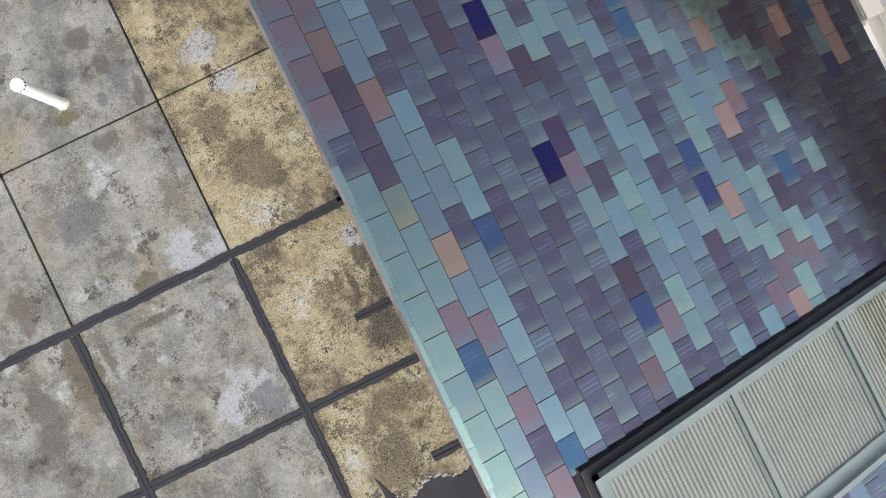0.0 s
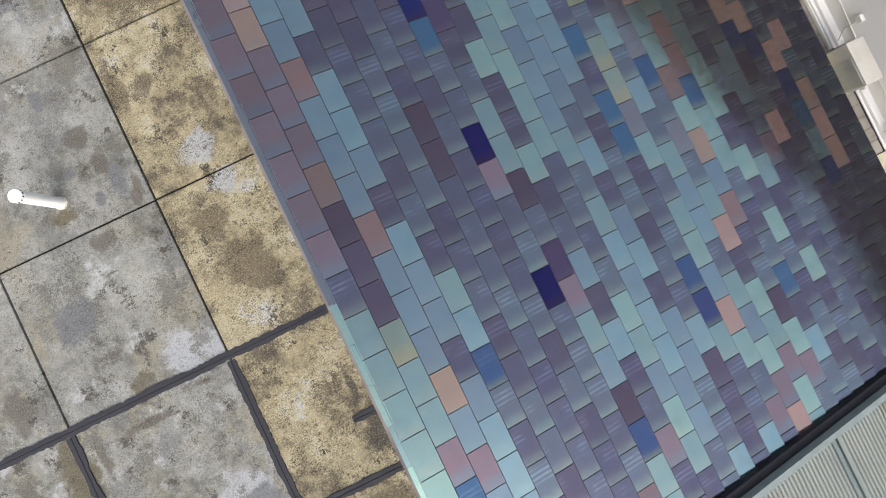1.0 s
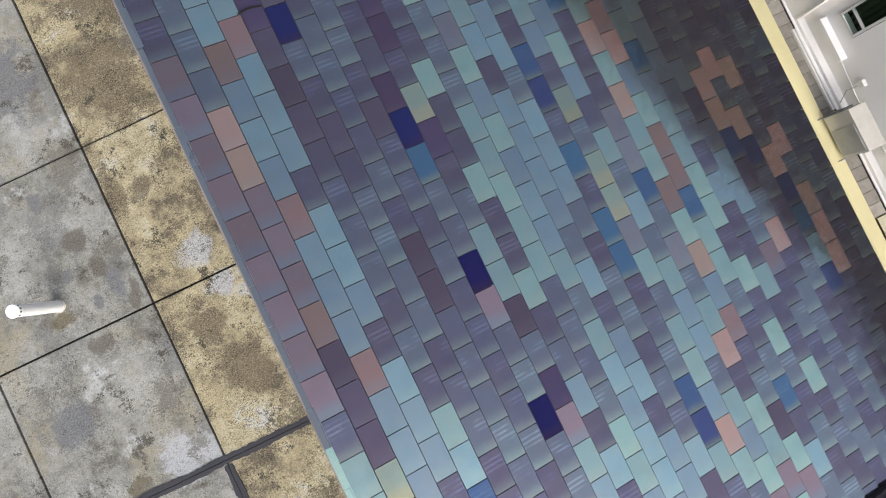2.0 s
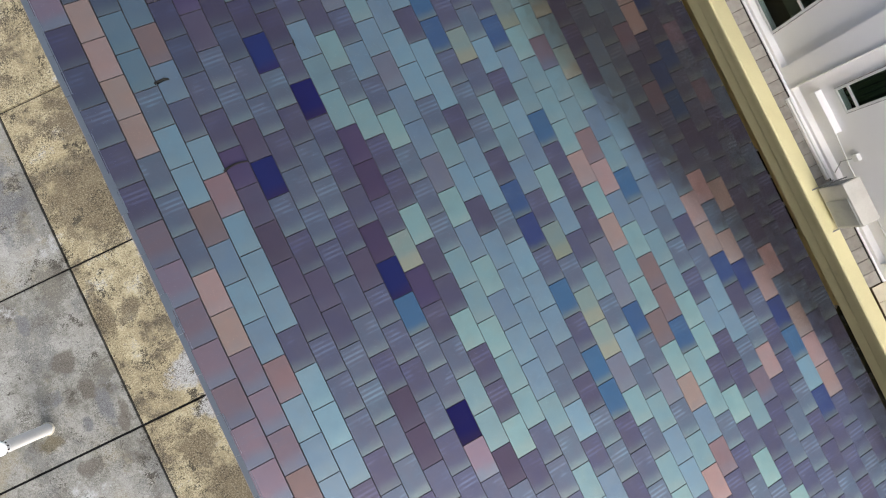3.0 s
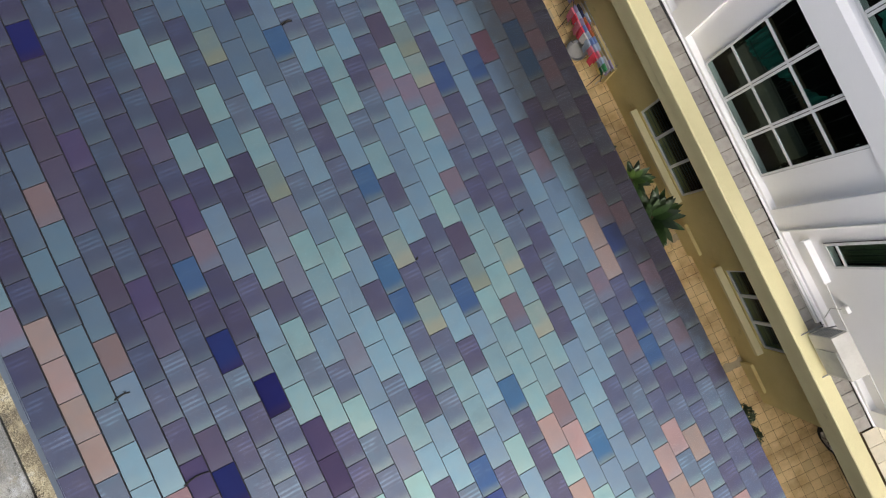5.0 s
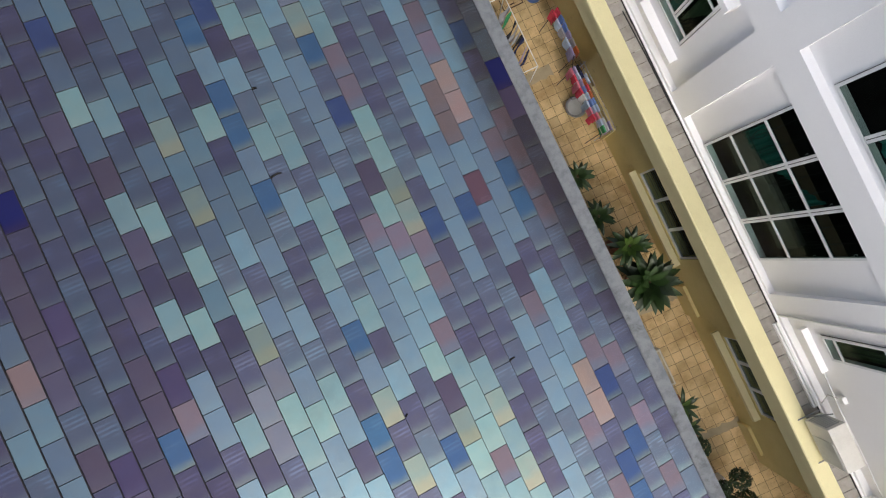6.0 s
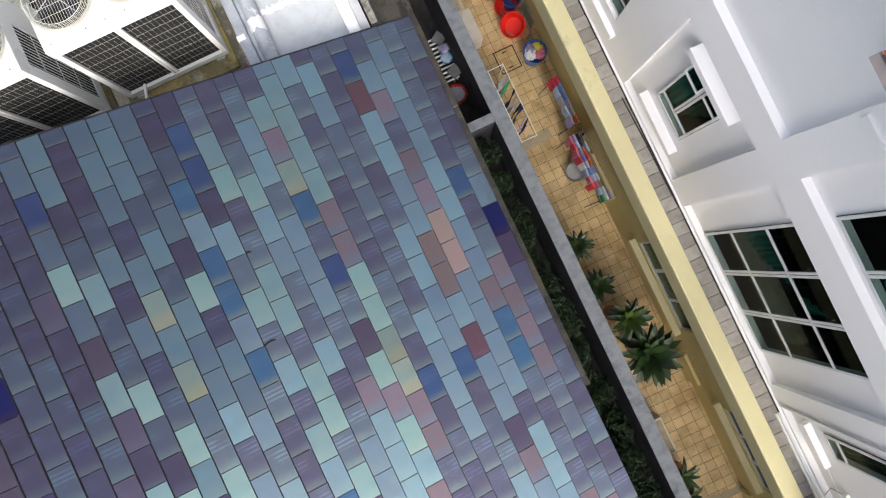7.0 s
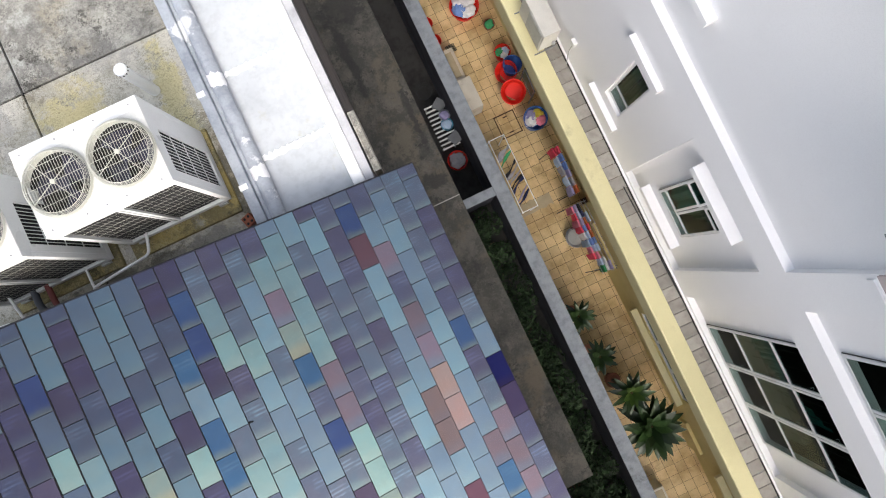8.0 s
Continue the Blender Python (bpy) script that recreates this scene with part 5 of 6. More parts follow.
for y0, y1, z0, z1 in ((-1.10, -0.35, -7.3, -7.05), (2.55, 3.35, -7.3, -6.9), (7.35, 8.5, -7.2, -6.6)):
    tagged(part("raised_panel", boxes(((FACE - 0.10, y0, GROUND), (FACE - 0.022, y1, z1)), bevel=0.01), M_YELLOW_LOW), "raised ochre plinth panel on the wall", "panel", "plinth panels", "structure")

# terrace beyond the upper floor
terrace = tagged(part("floor_terrace", boxes(((FACE + 0.02, -14, LEDGE - 0.049), (16, SOUTH - 0.001, LEDGE - 0.03))), M_GROUT), "cream-tiled terrace floor", "floor", kind="structure")
for i in range(6):
    for j in range(12):
        x, y = 8.30 + 0.30 * i, SOUTH - 0.005 - 0.30 * (j + 1)
        part("floor_tile", boxes(((x + 0.005, y + 0.005, LEDGE - 0.03), (x + 0.295, y + 0.295, LEDGE - 0.018))), M_CREAM_TILE, terrace)


def wall_condenser(y0):
    ob = holder("wall_condenser", (8.09, y0, LEDGE + 0.06))
    part("casing", boxes(((0.05, 0.0, 0.05), (0.37, 0.78, 0.62)), bevel=0.012), M_CASING_BEIGE, ob)
    part("fan_panel", boxes(((0.040, 0.04, 0.09), (0.052, 0.52, 0.58)), bevel=0.004), M_CASING_GREY, ob, "aged grey fan panel")
    part("side_louvre", boxes(*[((0.08, 0.778, 0.12 + 0.05 * k), (0.33, 0.786, 0.145 + 0.05 * k)) for k in range(9)]), M_GREYPLASTIC, ob, "dark side louvres")
    bm = bmesh.new()
    for a, b in (((-0.12, -0.02, 0.012), (-0.12, 0.80, 0.012)), ((-0.12, -0.02, 0.012), (0.40, -0.02, 0.012)), ((-0.12, 0.80, 0.012), (0.40, 0.80, 0.012)), ((0.10, 0.80, 0.012), (0.42, 0.80, 0.30))):
        rod(bm, a, b, 0.012, 8)
    part("bracket", bm, M_GREYPLASTIC, ob, "dark steel support bracket")
    smooth(part("valve", lathe(bmesh.new(), [(0.0, 0.0), (0.03, 0.0), (0.03, 0.06), (0.0, 0.07)], 14, (0.30, -0.03, 0.20)), M_STEEL, ob))
    return tagged(ob, "white wall-side split air-conditioner unit on a steel bracket over the ledge", "air conditioner", "split condensers")


u = wall_condenser(0.36)
copy_thing(u, pose(8.03, 11.80, LEDGE + 0.08))
for x, y in ((FACE + RECESS, 1.42), (FACE, 11.55)):
    j = holder("junction_box", (x - 0.002, y, -3.25))
    part("body", boxes(((-0.07, -0.06, 0.0), (0.0, 0.06, 0.11)), bevel=0.008), M_CASING, j)
    part("cable", rod(rod(bmesh.new(), (-0.03, 0.0, -0.30), (-0.03, 0.0, 0.02), 0.009, 8), (-0.03, 0.0, -0.30), (-0.12, -0.15, -0.42), 0.009, 8), M_CASING_GREY, j)
    tagged(j, "small white cable junction box on the wall", "junction box", "junction boxes")
for y in (8.30, 3.45, -0.55):
    d = holder("roof_drain", (8.42, y, COPE - 0.02))
    part("grate", boxes(((-0.06, -0.06, 0.0), (0.06, 0.06, 0.012)), bevel=0.004), M_CASING_GREY, d)
    smooth(part("rim", ring(bmesh.new(), (0, 0, 0.012), 0.035, 0.008, 20), M_STEEL, d))
    tagged(d, "small square drain in the stone coping", "drain", "coping drains")
tagged(tube("cable", [(FACE + RECESS - 0.012, 1.95, -3.40), (FACE + RECESS - 0.012, 1.2, -3.45), (FACE + RECESS - 0.012, 0.2, -3.43), (FACE + RECESS - 0.012, -0.5, -3.45)], 0.010, M_CASING), "thin white cable clipped along the house wall", "cable")
tagged(tube("cable", [(FACE - 0.02, 2.95, -3.72), (FACE - 0.02, 2.93, -2.2), (FACE - 0.02, 2.90, -0.2)], 0.018, M_CASING), "white conduit running up the house wall", "conduit")
tagged(tube("cable", [(8.46, 9.0, COPE + 0.012), (8.49, 8.1, COPE + 0.02), (8.50, 7.4, COPE + 0.015), (8.51, 6.8, COPE + 0.03)], 0.012, M_IRON), "black cable lying along the coping", "cable")

# ---- courtyard ----
court = tagged(part("floor_courtyard", boxes(((WALL_X1 - 0.03, -14, GROUND - 0.02), (14, 24, GROUND - 0.008))), M_GROUT), "ochre-tiled courtyard floor with dark grout", "floor", kind="structure")
for y0, y1, x0, x1 in ((3.02, 3.16, 7.35, 8.6), (-0.42, -0.26, 7.3, 8.6), (9.35, 9.62, 7.1, 8.1)):
    bm = bmesh.new()
    r = random.Random(int(y0 * 100))
    n = 14
    lo = [bm.verts.new((x0 + (x1 - x0) * k / n, y0 + r.uniform(-0.04, 0.02), GROUND + 0.004)) for k in range(n + 1)]
    hi = [bm.verts.new((x0 + (x1 - x0) * k / n, y1 + r.uniform(-0.02, 0.05), GROUND + 0.004)) for k in range(n + 1)]
    for k in range(n):
        bm.faces.new((lo[k], lo[k + 1], hi[k + 1], hi[k]))
    tagged(part("mortar_repair", bm, M_MORTAR), "rough pale mortar repair across the courtyard floor", "repair patch", kind="structure")

hatch = holder("manhole_cover", (7.92, 11.60, GROUND))
part("frame", boxes(((-0.27, -0.30, 0.0), (0.27, -0.275, 0.012)), ((-0.27, 0.275, 0.0), (0.27, 0.30, 0.012)), ((-0.27, -0.275, 0.0), (-0.245, 0.275, 0.012)), ((0.245, -0.275, 0.0), (0.27, 0.275, 0.012))), M_RUST, hatch, "dark iron frame")
for y in (-0.205, 0.205):
    part("lifting_point", boxes(((-0.05, y - 0.015, 0.0), (0.05, y + 0.015, 0.012))), M_RUST, hatch)
tagged(hatch, "square iron-framed manhole cover filled with floor tile", "manhole cover")
gr = holder("floor_drain", (7.45, 13.95, GROUND))
part("grate", boxes(*[((-0.12, -0.10 + 0.03 * k, 0.0), (0.12, -0.085 + 0.03 * k, 0.012)) for k in range(7)]), M_IRON, gr)
tagged(gr, "dark slatted floor drain beside the wash bench", "drain")

bench = holder("wash_bench", (7.0, 12.15, GROUND))
part("body", boxes(((0.0, 0.0, 0.0), (0.46, 0.80, 0.62)), bevel=0.02), surface("worn_white_bench", (0.62, 0.58, 0.50), (0.46, 0.42, 0.36), rough=0.6, dirt=(0.36, 0.31, 0.24)), bench)
part("low_top", boxes(((0.0, 0.81, 0.0), (0.40, 1.65, 0.48)), bevel=0.02), surface("worn_cream_bench", (0.60, 0.52, 0.40), (0.44, 0.38, 0.28), rough=0.7, dirt=(0.34, 0.29, 0.20)), bench)
part("basin_rim", boxes(((0.06, 0.90, 0.478), (0.32, 1.55, 0.492)), bevel=0.006), M_MORTAR, bench)
tagged(bench, "worn cream concrete wash bench against the boundary wall", "bench")
pl = holder("white_trough", (7.05, 1.30, GROUND))
part("body", boxes(((0.0, 0.0, 0.0), (0.36, 0.92, 0.46)), bevel=0.02), surface("stained_white_trough", (0.70, 0.66, 0.55), (0.52, 0.47, 0.36), rough=0.7), pl)
part("soil", boxes(((0.05, 0.05, 0.455), (0.31, 0.87, 0.465))), M_MORTAR, pl)
tagged(pl, "stained white planter trough beside the boundary wall", "planter")


def tub(x, y, z, r, h, material, label, content=None, tilt=0.0):
    ob = holder("plastic_tub", (x, y, z))
    if tilt:
        ob.matrix_world = pose(x, y, z, *(tilt if isinstance(tilt, tuple) else (tilt, 0, 0)))
    smooth(part("bowl", lathe(bmesh.new(), [(0.0, 0.0), (r * 0.74, 0.0), (r * 0.95, h * 0.955), (r * 1.02, h * 0.965), (r * 1.02, h), (r * 0.975, h), (r * 0.71, 0.02), (0.0, 0.02)], 32), material, ob), 50)
    if content:
        rr = random.Random(int(x * 91 + y * 37))
        for k, name in enumerate(content):
            bm = bmesh.new()
            a = 6.283 * k / len(content) + rr.uniform(0, 1)
            d = 0.38 * r if len(content) > 1 else 0
            bmesh.ops.create_icosphere(bm, subdivisions=3, radius=0.5 * r if len(content) > 1 else 0.78 * r)
            for v in bm.verts:
                q = v.co * (1 + 0.40 * noise.noise(v.co * 7 / r + Vector((k * 7, x, y))) + 0.30 * noise.noise(v.co * 17 / r + Vector((k * 5, y, x))))
                v.co = Vector((q.x + d * math.cos(a), q.y + d * math.sin(a), q.z * 0.45 + h * 0.86))
            smooth(part("laundry", bm, CLOTH[name], ob, name + " crumpled cloth"), 80)
    return tagged(ob, label, "tub", "plastic tubs in the yards")


tub(8.50, 11.38, GROUND, 0.29, 0.42, M_BLUEPLASTIC, "round blue plastic tub full of yellow and lilac laundry", ("yellow", "lilac", "white", "pink"))
tub(8.40, 12.28, GROUND + 0.04, 0.30, 0.40, M_REDPLASTIC, "large red plastic tub tipped towards the light", None, (13, -17, 0))
tub(8.46, 12.76, GROUND + 0.03, 0.27, 0.36, M_REDPLASTIC, "red plastic tub leaning against another", None, (6, -18, 0))
tub(8.55, 12.80, GROUND + 0.10, 0.23, 0.34, M_BLUEPLASTIC, "blue plastic tub behind red ones")
tub(8.52, 13.24, GROUND, 0.20, 0.26, M_REDPLASTIC, "small red tub with grey-green cloths", ("sky", "green", "white"))
tub(8.15, 14.67, GROUND, 0.36, 0.30, M_REDPLASTIC, "wide red basin full of white and blue laundry", ("white", "white", "blue", "white"))
tub(8.55, 14.05, GROUND, 0.14, 0.14, M_CLAY, "small red clay pot with a green seedling", ("green",))
tub(7.12, 14.2, GROUND, 0.17, 0.25, M_REDPLASTIC, "small red bucket beside the boundary wall")
tub(7.14, 14.7, GROUND, 0.15, 0.22, M_REDPLASTIC, "small red bucket beside the boundary wall")
tub(6.36, 11.27, GROUND, 0.24, 0.34, M_REDPLASTIC, "red tub with pale grey laundry in the narrow yard", ("grey",))
tub(6.50, 12.16, GROUND + 0.28, 0.15, 0.12, M_CYANPLASTIC, "light blue basin on the slatted rack", ("sky",))
tub(6.54, 12.39, GROUND + 0.28, 0.14, 0.12, M_STEEL, "small basin with lilac cloth on the slatted rack", ("lilac",))

sl = holder("slatted_rack", (6.16, 11.64, GROUND))
for k in range(11):
    part("slat", boxes(((0.0, 0.11 * k, 0.24), (0.46, 0.11 * k + 0.04, 0.27)), bevel=0.004), M_PVC, sl)
for x in (0.04, 0.42):
    for y in (0.05, 1.10):
        part("leg", boxes(((x - 0.015, y - 0.015, 0.0), (x + 0.015, y + 0.015, 0.24))), M_WIRE, sl)
tagged(sl, "low white slatted rack holding small basins", "rack")
for x, y, rz in ((6.55, 11.80, 20), (6.54, 12.70, 35)):
    t = holder("plastic_stool", (x, y, GROUND), rz)
    part("seat", boxes(((-0.14, -0.14, 0.30), (0.14, 0.14, 0.33)), bevel=0.01), M_GREYPLASTIC, t)
    for sx in (-0.11, 0.11):
        for sy in (-0.11, 0.11):
            part("leg", boxes(((sx - 0.015, sy - 0.015, 0.0), (sx + 0.015, sy + 0.015, 0.30))), M_GREYPLASTIC, t)
    tagged(t, "grey plastic stool in the narrow yard", "stool", "plastic stools")
bk = holder("wire_basket", (6.36, 13.2, GROUND))
bm = bmesh.new()
for k in range(9):
    rod(bm, (-0.2 + 0.05 * k, -0.2, 0.2), (-0.2 + 0.05 * k, 0.2, 0.2), 0.006, 5)
for z, r in ((0.02, 0.17), (0.12, 0.19), (0.2, 0.21)):
    ring(bm, (0, 0, z), r, 0.007, 24)
part("wire", bm, M_IRON, bk)
tagged(bk, "dark wire basket on the ground of the yard", "basket")


def hang(bm, x0, x1, y0, y1, z, drop, rng):
    """A cloth folded over a rail that runs along y: a rounded fold on top and two hanging halves with ripples."""
    n, mid = 8, (x0 + x1) / 2
    phase = rng.uniform(0, 6)
    prof = [(-0.044, -drop), (-0.040, -0.5 * drop), (-0.036, -0.12), (-0.030, -0.03), (-0.014, 0.006), (0.014, 0.006), (0.030, -0.03), (0.036, -0.14), (0.040, -0.5 * drop), (0.044, -drop * 0.9)]
    grid = []
    for dx, dz in prof:
        row = []
        for k in range(n + 1):
            y = y0 + (y1 - y0) * k / n
            row.append(bm.verts.new((mid + dx + 0.012 * math.sin(24 * y + phase) * min(1, -dz * 8 + 0.1), y, z + dz + 0.008 * math.sin(19 * y + 2 * phase))))
        grid.append(row)
    for a, b in zip(grid, grid[1:]):
        for k in range(n):
            bm.faces.new((a[k], a[k + 1], b[k + 1], b[k]))
    return bm


def drying_rack(y0, y1, height, rails, label, seed):
    """A folding drying stand: crossed legs, rails along y with garments of the named colours folded over them, from north to south."""
    xs = [q[0] for q in rails]
    mid, wide = (min(xs) + max(xs)) / 2, max(max(xs) - min(xs), 0.16)
    ob = holder("drying_rack", (mid, y0, GROUND))
    r = random.Random(seed)
    for yy in (0.05, y1 - y0 - 0.05):
        for sx in (-1, 1):
            part("leg", rod(bmesh.new(), (-sx * wide * 1.1, yy + 0.02 * sx, 0.0), (sx * wide * 0.5, yy + 0.02 * sx, height), 0.010, 8), M_IRON if seed % 2 else M_STEEL, ob)
    for x, colours in rails:
        part("rail", rod(bmesh.new(), (x - mid, 0.0, height), (x - mid, y1 - y0, height), 0.008, 8), M_STEEL, ob)
        step = (y1 - y0 - 0.04) / max(len(colours), 1)
        for k, name in enumerate(colours):
            if name:
                b = y1 - y0 - 0.02 - step * k - r.uniform(0, 0.012)
                part("garment", hang(bmesh.new(), x - mid, x - mid + 0.01, b - step * r.uniform(0.86, 0.99), b, height + 0.01, r.uniform(0.25, 0.5), r), CLOTH[name], ob, name + " garment over the rail")
    return tagged(ob, label, "drying rack", "drying racks")


drying_rack(7.38, 9.10, 1.05, ((8.16, ("pink", "red", "pink", "red", "white", "sky", "pink", "red", "", "")), (8.25, ("lilac", "sky", "lilac", "blue", "sky", "blue", "sky", "pink", "sky", "green")), (8.33, ("black", "navy", "orange", "red", "orange", "blue", "sky", "", "white", "white"))), "folding drying rack hung with red, pink and blue clothes", 5)
drying_rack(7.34, 9.10, 1.00, ((8.43, ("", "sky", "", "", "", "", "lilac")), (8.51, ())), "steel drying rack with few grey garments", 8)
drying_rack(9.27, 10.50, 1.05, ((8.36, ("red", "sky", "grey", "sky", "lilac")), (8.48, ("red", "blue", "blue", "lilac", "grey", "orange"))), "folding drying rack hung with pale blue and grey clothes", 7)
cr = holder("clothes_line", (7.0, 9.40, GROUND))
for x in (0.10, 0.48):
    part("rail", rod(bmesh.new(), (x, 0.0, 1.10), (x, 1.84, 1.10), 0.012, 8), M_PVC, cr)
for y in (0.02, 1.82):
    for x in (0.10, 0.48):
        part("post", rod(bmesh.new(), (x, y, 0.0), (x, y, 1.10), 0.012, 8), M_PVC, cr)
    part("end_bar", rod(bmesh.new(), (0.10, y, 1.10), (0.48, y, 1.10), 0.012, 8), M_PVC, cr)
for y, w, name in ((0.24, 0.035, "navy"), (0.33, 0.025, "lilac"), (0.56, 0.04, "navy"), (0.64, 0.03, "black"), (0.74, 0.03, "grey"), (0.86, 0.045, "grey"), (0.96, 0.04, "black"), (1.22, 0.045, "green"), (1.36, 0.085, "grey")):
    bm = bmesh.new()
    prev = None
    for k in range(8):
        t = k / 7
        x = 0.10 + 0.38 * t
        yy = y + 0.26 * t - 0.05 + 0.02 * math.sin(5 * t + y * 9)
        z = 1.085 - 0.10 * math.sin(3.1416 * t) + 0.01 * math.sin(9 * t + y)
        ww = w * (0.75 + 0.45 * math.sin(7 * t + y * 13))
        now = [bm.verts.new(q) for q in ((x, yy - ww, z - 0.14), (x, yy - ww * 0.8, z), (x, yy + ww * 0.8, z - 0.01), (x, yy + ww, z - 0.15))]
        if prev:
            for i in range(3):
                bm.faces.new((prev[i], prev[i + 1], now[i + 1], now[i]))
        prev = now
    smooth(part("garment", bm, CLOTH[name], cr, name + " garment"), 60)
tagged(cr, "white two-rail clothes stand with a few dark and green clothes", "clothes stand")
bs = holder("steel_basin", (8.20, 8.35, GROUND))
smooth(part("bowl", lathe(bmesh.new(), [(0.0, 0.02), (0.17, 0.02), (0.25, 0.15), (0.27, 0.155), (0.27, 0.165), (0.245, 0.165), (0.165, 0.035), (0.0, 0.035)], 32), M_STEEL, bs), 50)
part("water", lathe(bmesh.new(), [(0.20, 0.10), (0.0, 0.10)], 28), M_CASING_GREY, bs)
tagged(bs, "round steel basin on the courtyard floor", "basin")
scr = holder("window_screen", (8.60, 11.85, GROUND), -3)
part("frame", boxes(((0.0, 0.0, 0.85), (0.03, 0.62, 0.89)), ((0.0, 0.0, 0.45), (0.03, 0.62, 0.49)), ((0.0, 0.0, 0.45), (0.03, 0.04, 0.89)), ((0.0, 0.58, 0.45), (0.03, 0.62, 0.89)), ((0.0, 0.0, 0.0), (0.03, 0.03, 0.45)), ((0.0, 0.59, 0.0), (0.03, 0.62, 0.45))), M_GREENFRAME, scr)
part("mesh", boxes(((0.012, 0.04, 0.49), (0.018, 0.58, 0.85))), M_GREENCURTAIN, scr)
tagged(scr, "grey-green framed mesh screen leaning by the ochre wall", "screen")


# ---- plants ----
def rosette(x, y, z, r, leaves, seed, label, stem=0.6, young=True):
    rr = random.Random(seed)
    ob = holder("potted_palm", (x, y, GROUND))
    top = z - GROUND
    smooth(part("pot", lathe(bmesh.new(), [(0.0, 0.0), (0.13, 0.0), (0.18, 0.26), (0.19, 0.27), (0.17, 0.28), (0.12, 0.24), (0.0, 0.24)], 22), M_CLAY, ob))
    part("stem", rod(bmesh.new(), (0, 0, 0.2), (0, 0, top), 0.035, 9, 0.025), M_BARK, ob)
    for k in range(leaves):
        t = k / leaves
        a = 2.39996 * k + rr.uniform(-0.2, 0.2)
        el = 0.05 + 1.25 * t ** 1.3 + rr.uniform(-0.1, 0.1)
        ln = r * rr.uniform(0.85, 1.1) * (1.0 if t < 0.7 else 0.75)
        w0 = r * 0.16
        bm = bmesh.new()
        prev = None
        base = top - 0.12 * (1 - t) * r
        for i in range(6):
            s = i / 5
            rad = 0.03 + ln * s * math.cos(el * (1 - 0.15 * s))
            h = base + ln * (s * math.sin(el) - 0.35 * s * s * (1 - 0.6 * t))
            w = w0 * (0.55 + 1.5 * s - 2.0 * s * s) if s < 1 else 0.002
            now = [bm.verts.new((rad * math.cos(a) - q * w * math.sin(a), rad * math.sin(a) + q * w * math.cos(a), h + (0.25 * w if q else 0))) for q in (-1, 0, 1)]
            if prev:
                bm.faces.new((prev[0], prev[1], now[1], now[0]))
                bm.faces.new((prev[1], prev[2], now[2], now[1]))
            prev = now
        smooth(part("leaf", bm, M_LEAF_NEW if young and t > 0.78 else M_LEAF, ob), 60)
    return tagged(ob, label, "plant", "potted palms along the wall")


rosette(7.46, 4.87, -5.95, 0.50, 34, 1, "bright green potted palm with broad strap leaves")
rosette(7.60, 3.92, -6.2, 0.74, 52, 2, "large dark green potted palm with broad strap leaves", young=False)
rosette(7.24, 6.75, -6.45, 0.40, 30, 4, "small dark green potted palm beside the boundary wall", young=False)
rosette(7.28, 5.72, -6.45, 0.42, 30, 5, "small dark green potted palm beside the boundary wall", young=False)
rosette(7.22, 0.88, -6.75, 0.40, 18, 6, "thin-leaved green potted plant beside the wall")
rosette(7.18, 0.35, -6.85, 0.36, 18, 7, "thin-leaved green potted plant beside the wall")


def shrub(x, y, balls, label, pot, seed, leaf):
    rr = random.Random(seed)
    ob = holder("potted_shrub", (x, y, GROUND))
    part("pot", boxes(((-0.17, -0.17, 0.0), (0.17, 0.17, 0.34)), bevel=0.015), pot, ob)
    for bx, by, bz, br in balls:
        part("trunk", rod(bmesh.new(), (0, 0, 0.3), (bx, by, bz), 0.018, 7, 0.012), M_BARK, ob)

        def ball(r, c=(bx, by, bz), s=br):
            v = Vector((r.gauss(0, 1), r.gauss(0, 1), r.gauss(0, 1))).normalized()
            return Vector(c) + v * s * (0.82 + 0.2 * r.random()) * (1 + 0.12 * noise.noise(v * 3)), v
        part("crown", leaf_cloud(bmesh.new(), rr, 520, ball, 0.045, 0.2), leaf, ob)
    return tagged(ob, label, "shrub", "potted shrubs")


shrub(7.35, -1.42, ((0.32, 0.30, 0.85, 0.23), (0.28, -0.28, 0.75, 0.24), (-0.05, 0.18, 0.7, 0.17), (-0.02, -0.25, 0.6, 0.16)), "clipped ball-topped shrub in a white square pot", M_WHITE, 3, M_LEAF)
shrub(7.20, -0.20, ((0.03, 0.0, 0.62, 0.22),), "bushy green shrub with small pale flowers in a pot", M_CLAY, 5, M_LEAF)


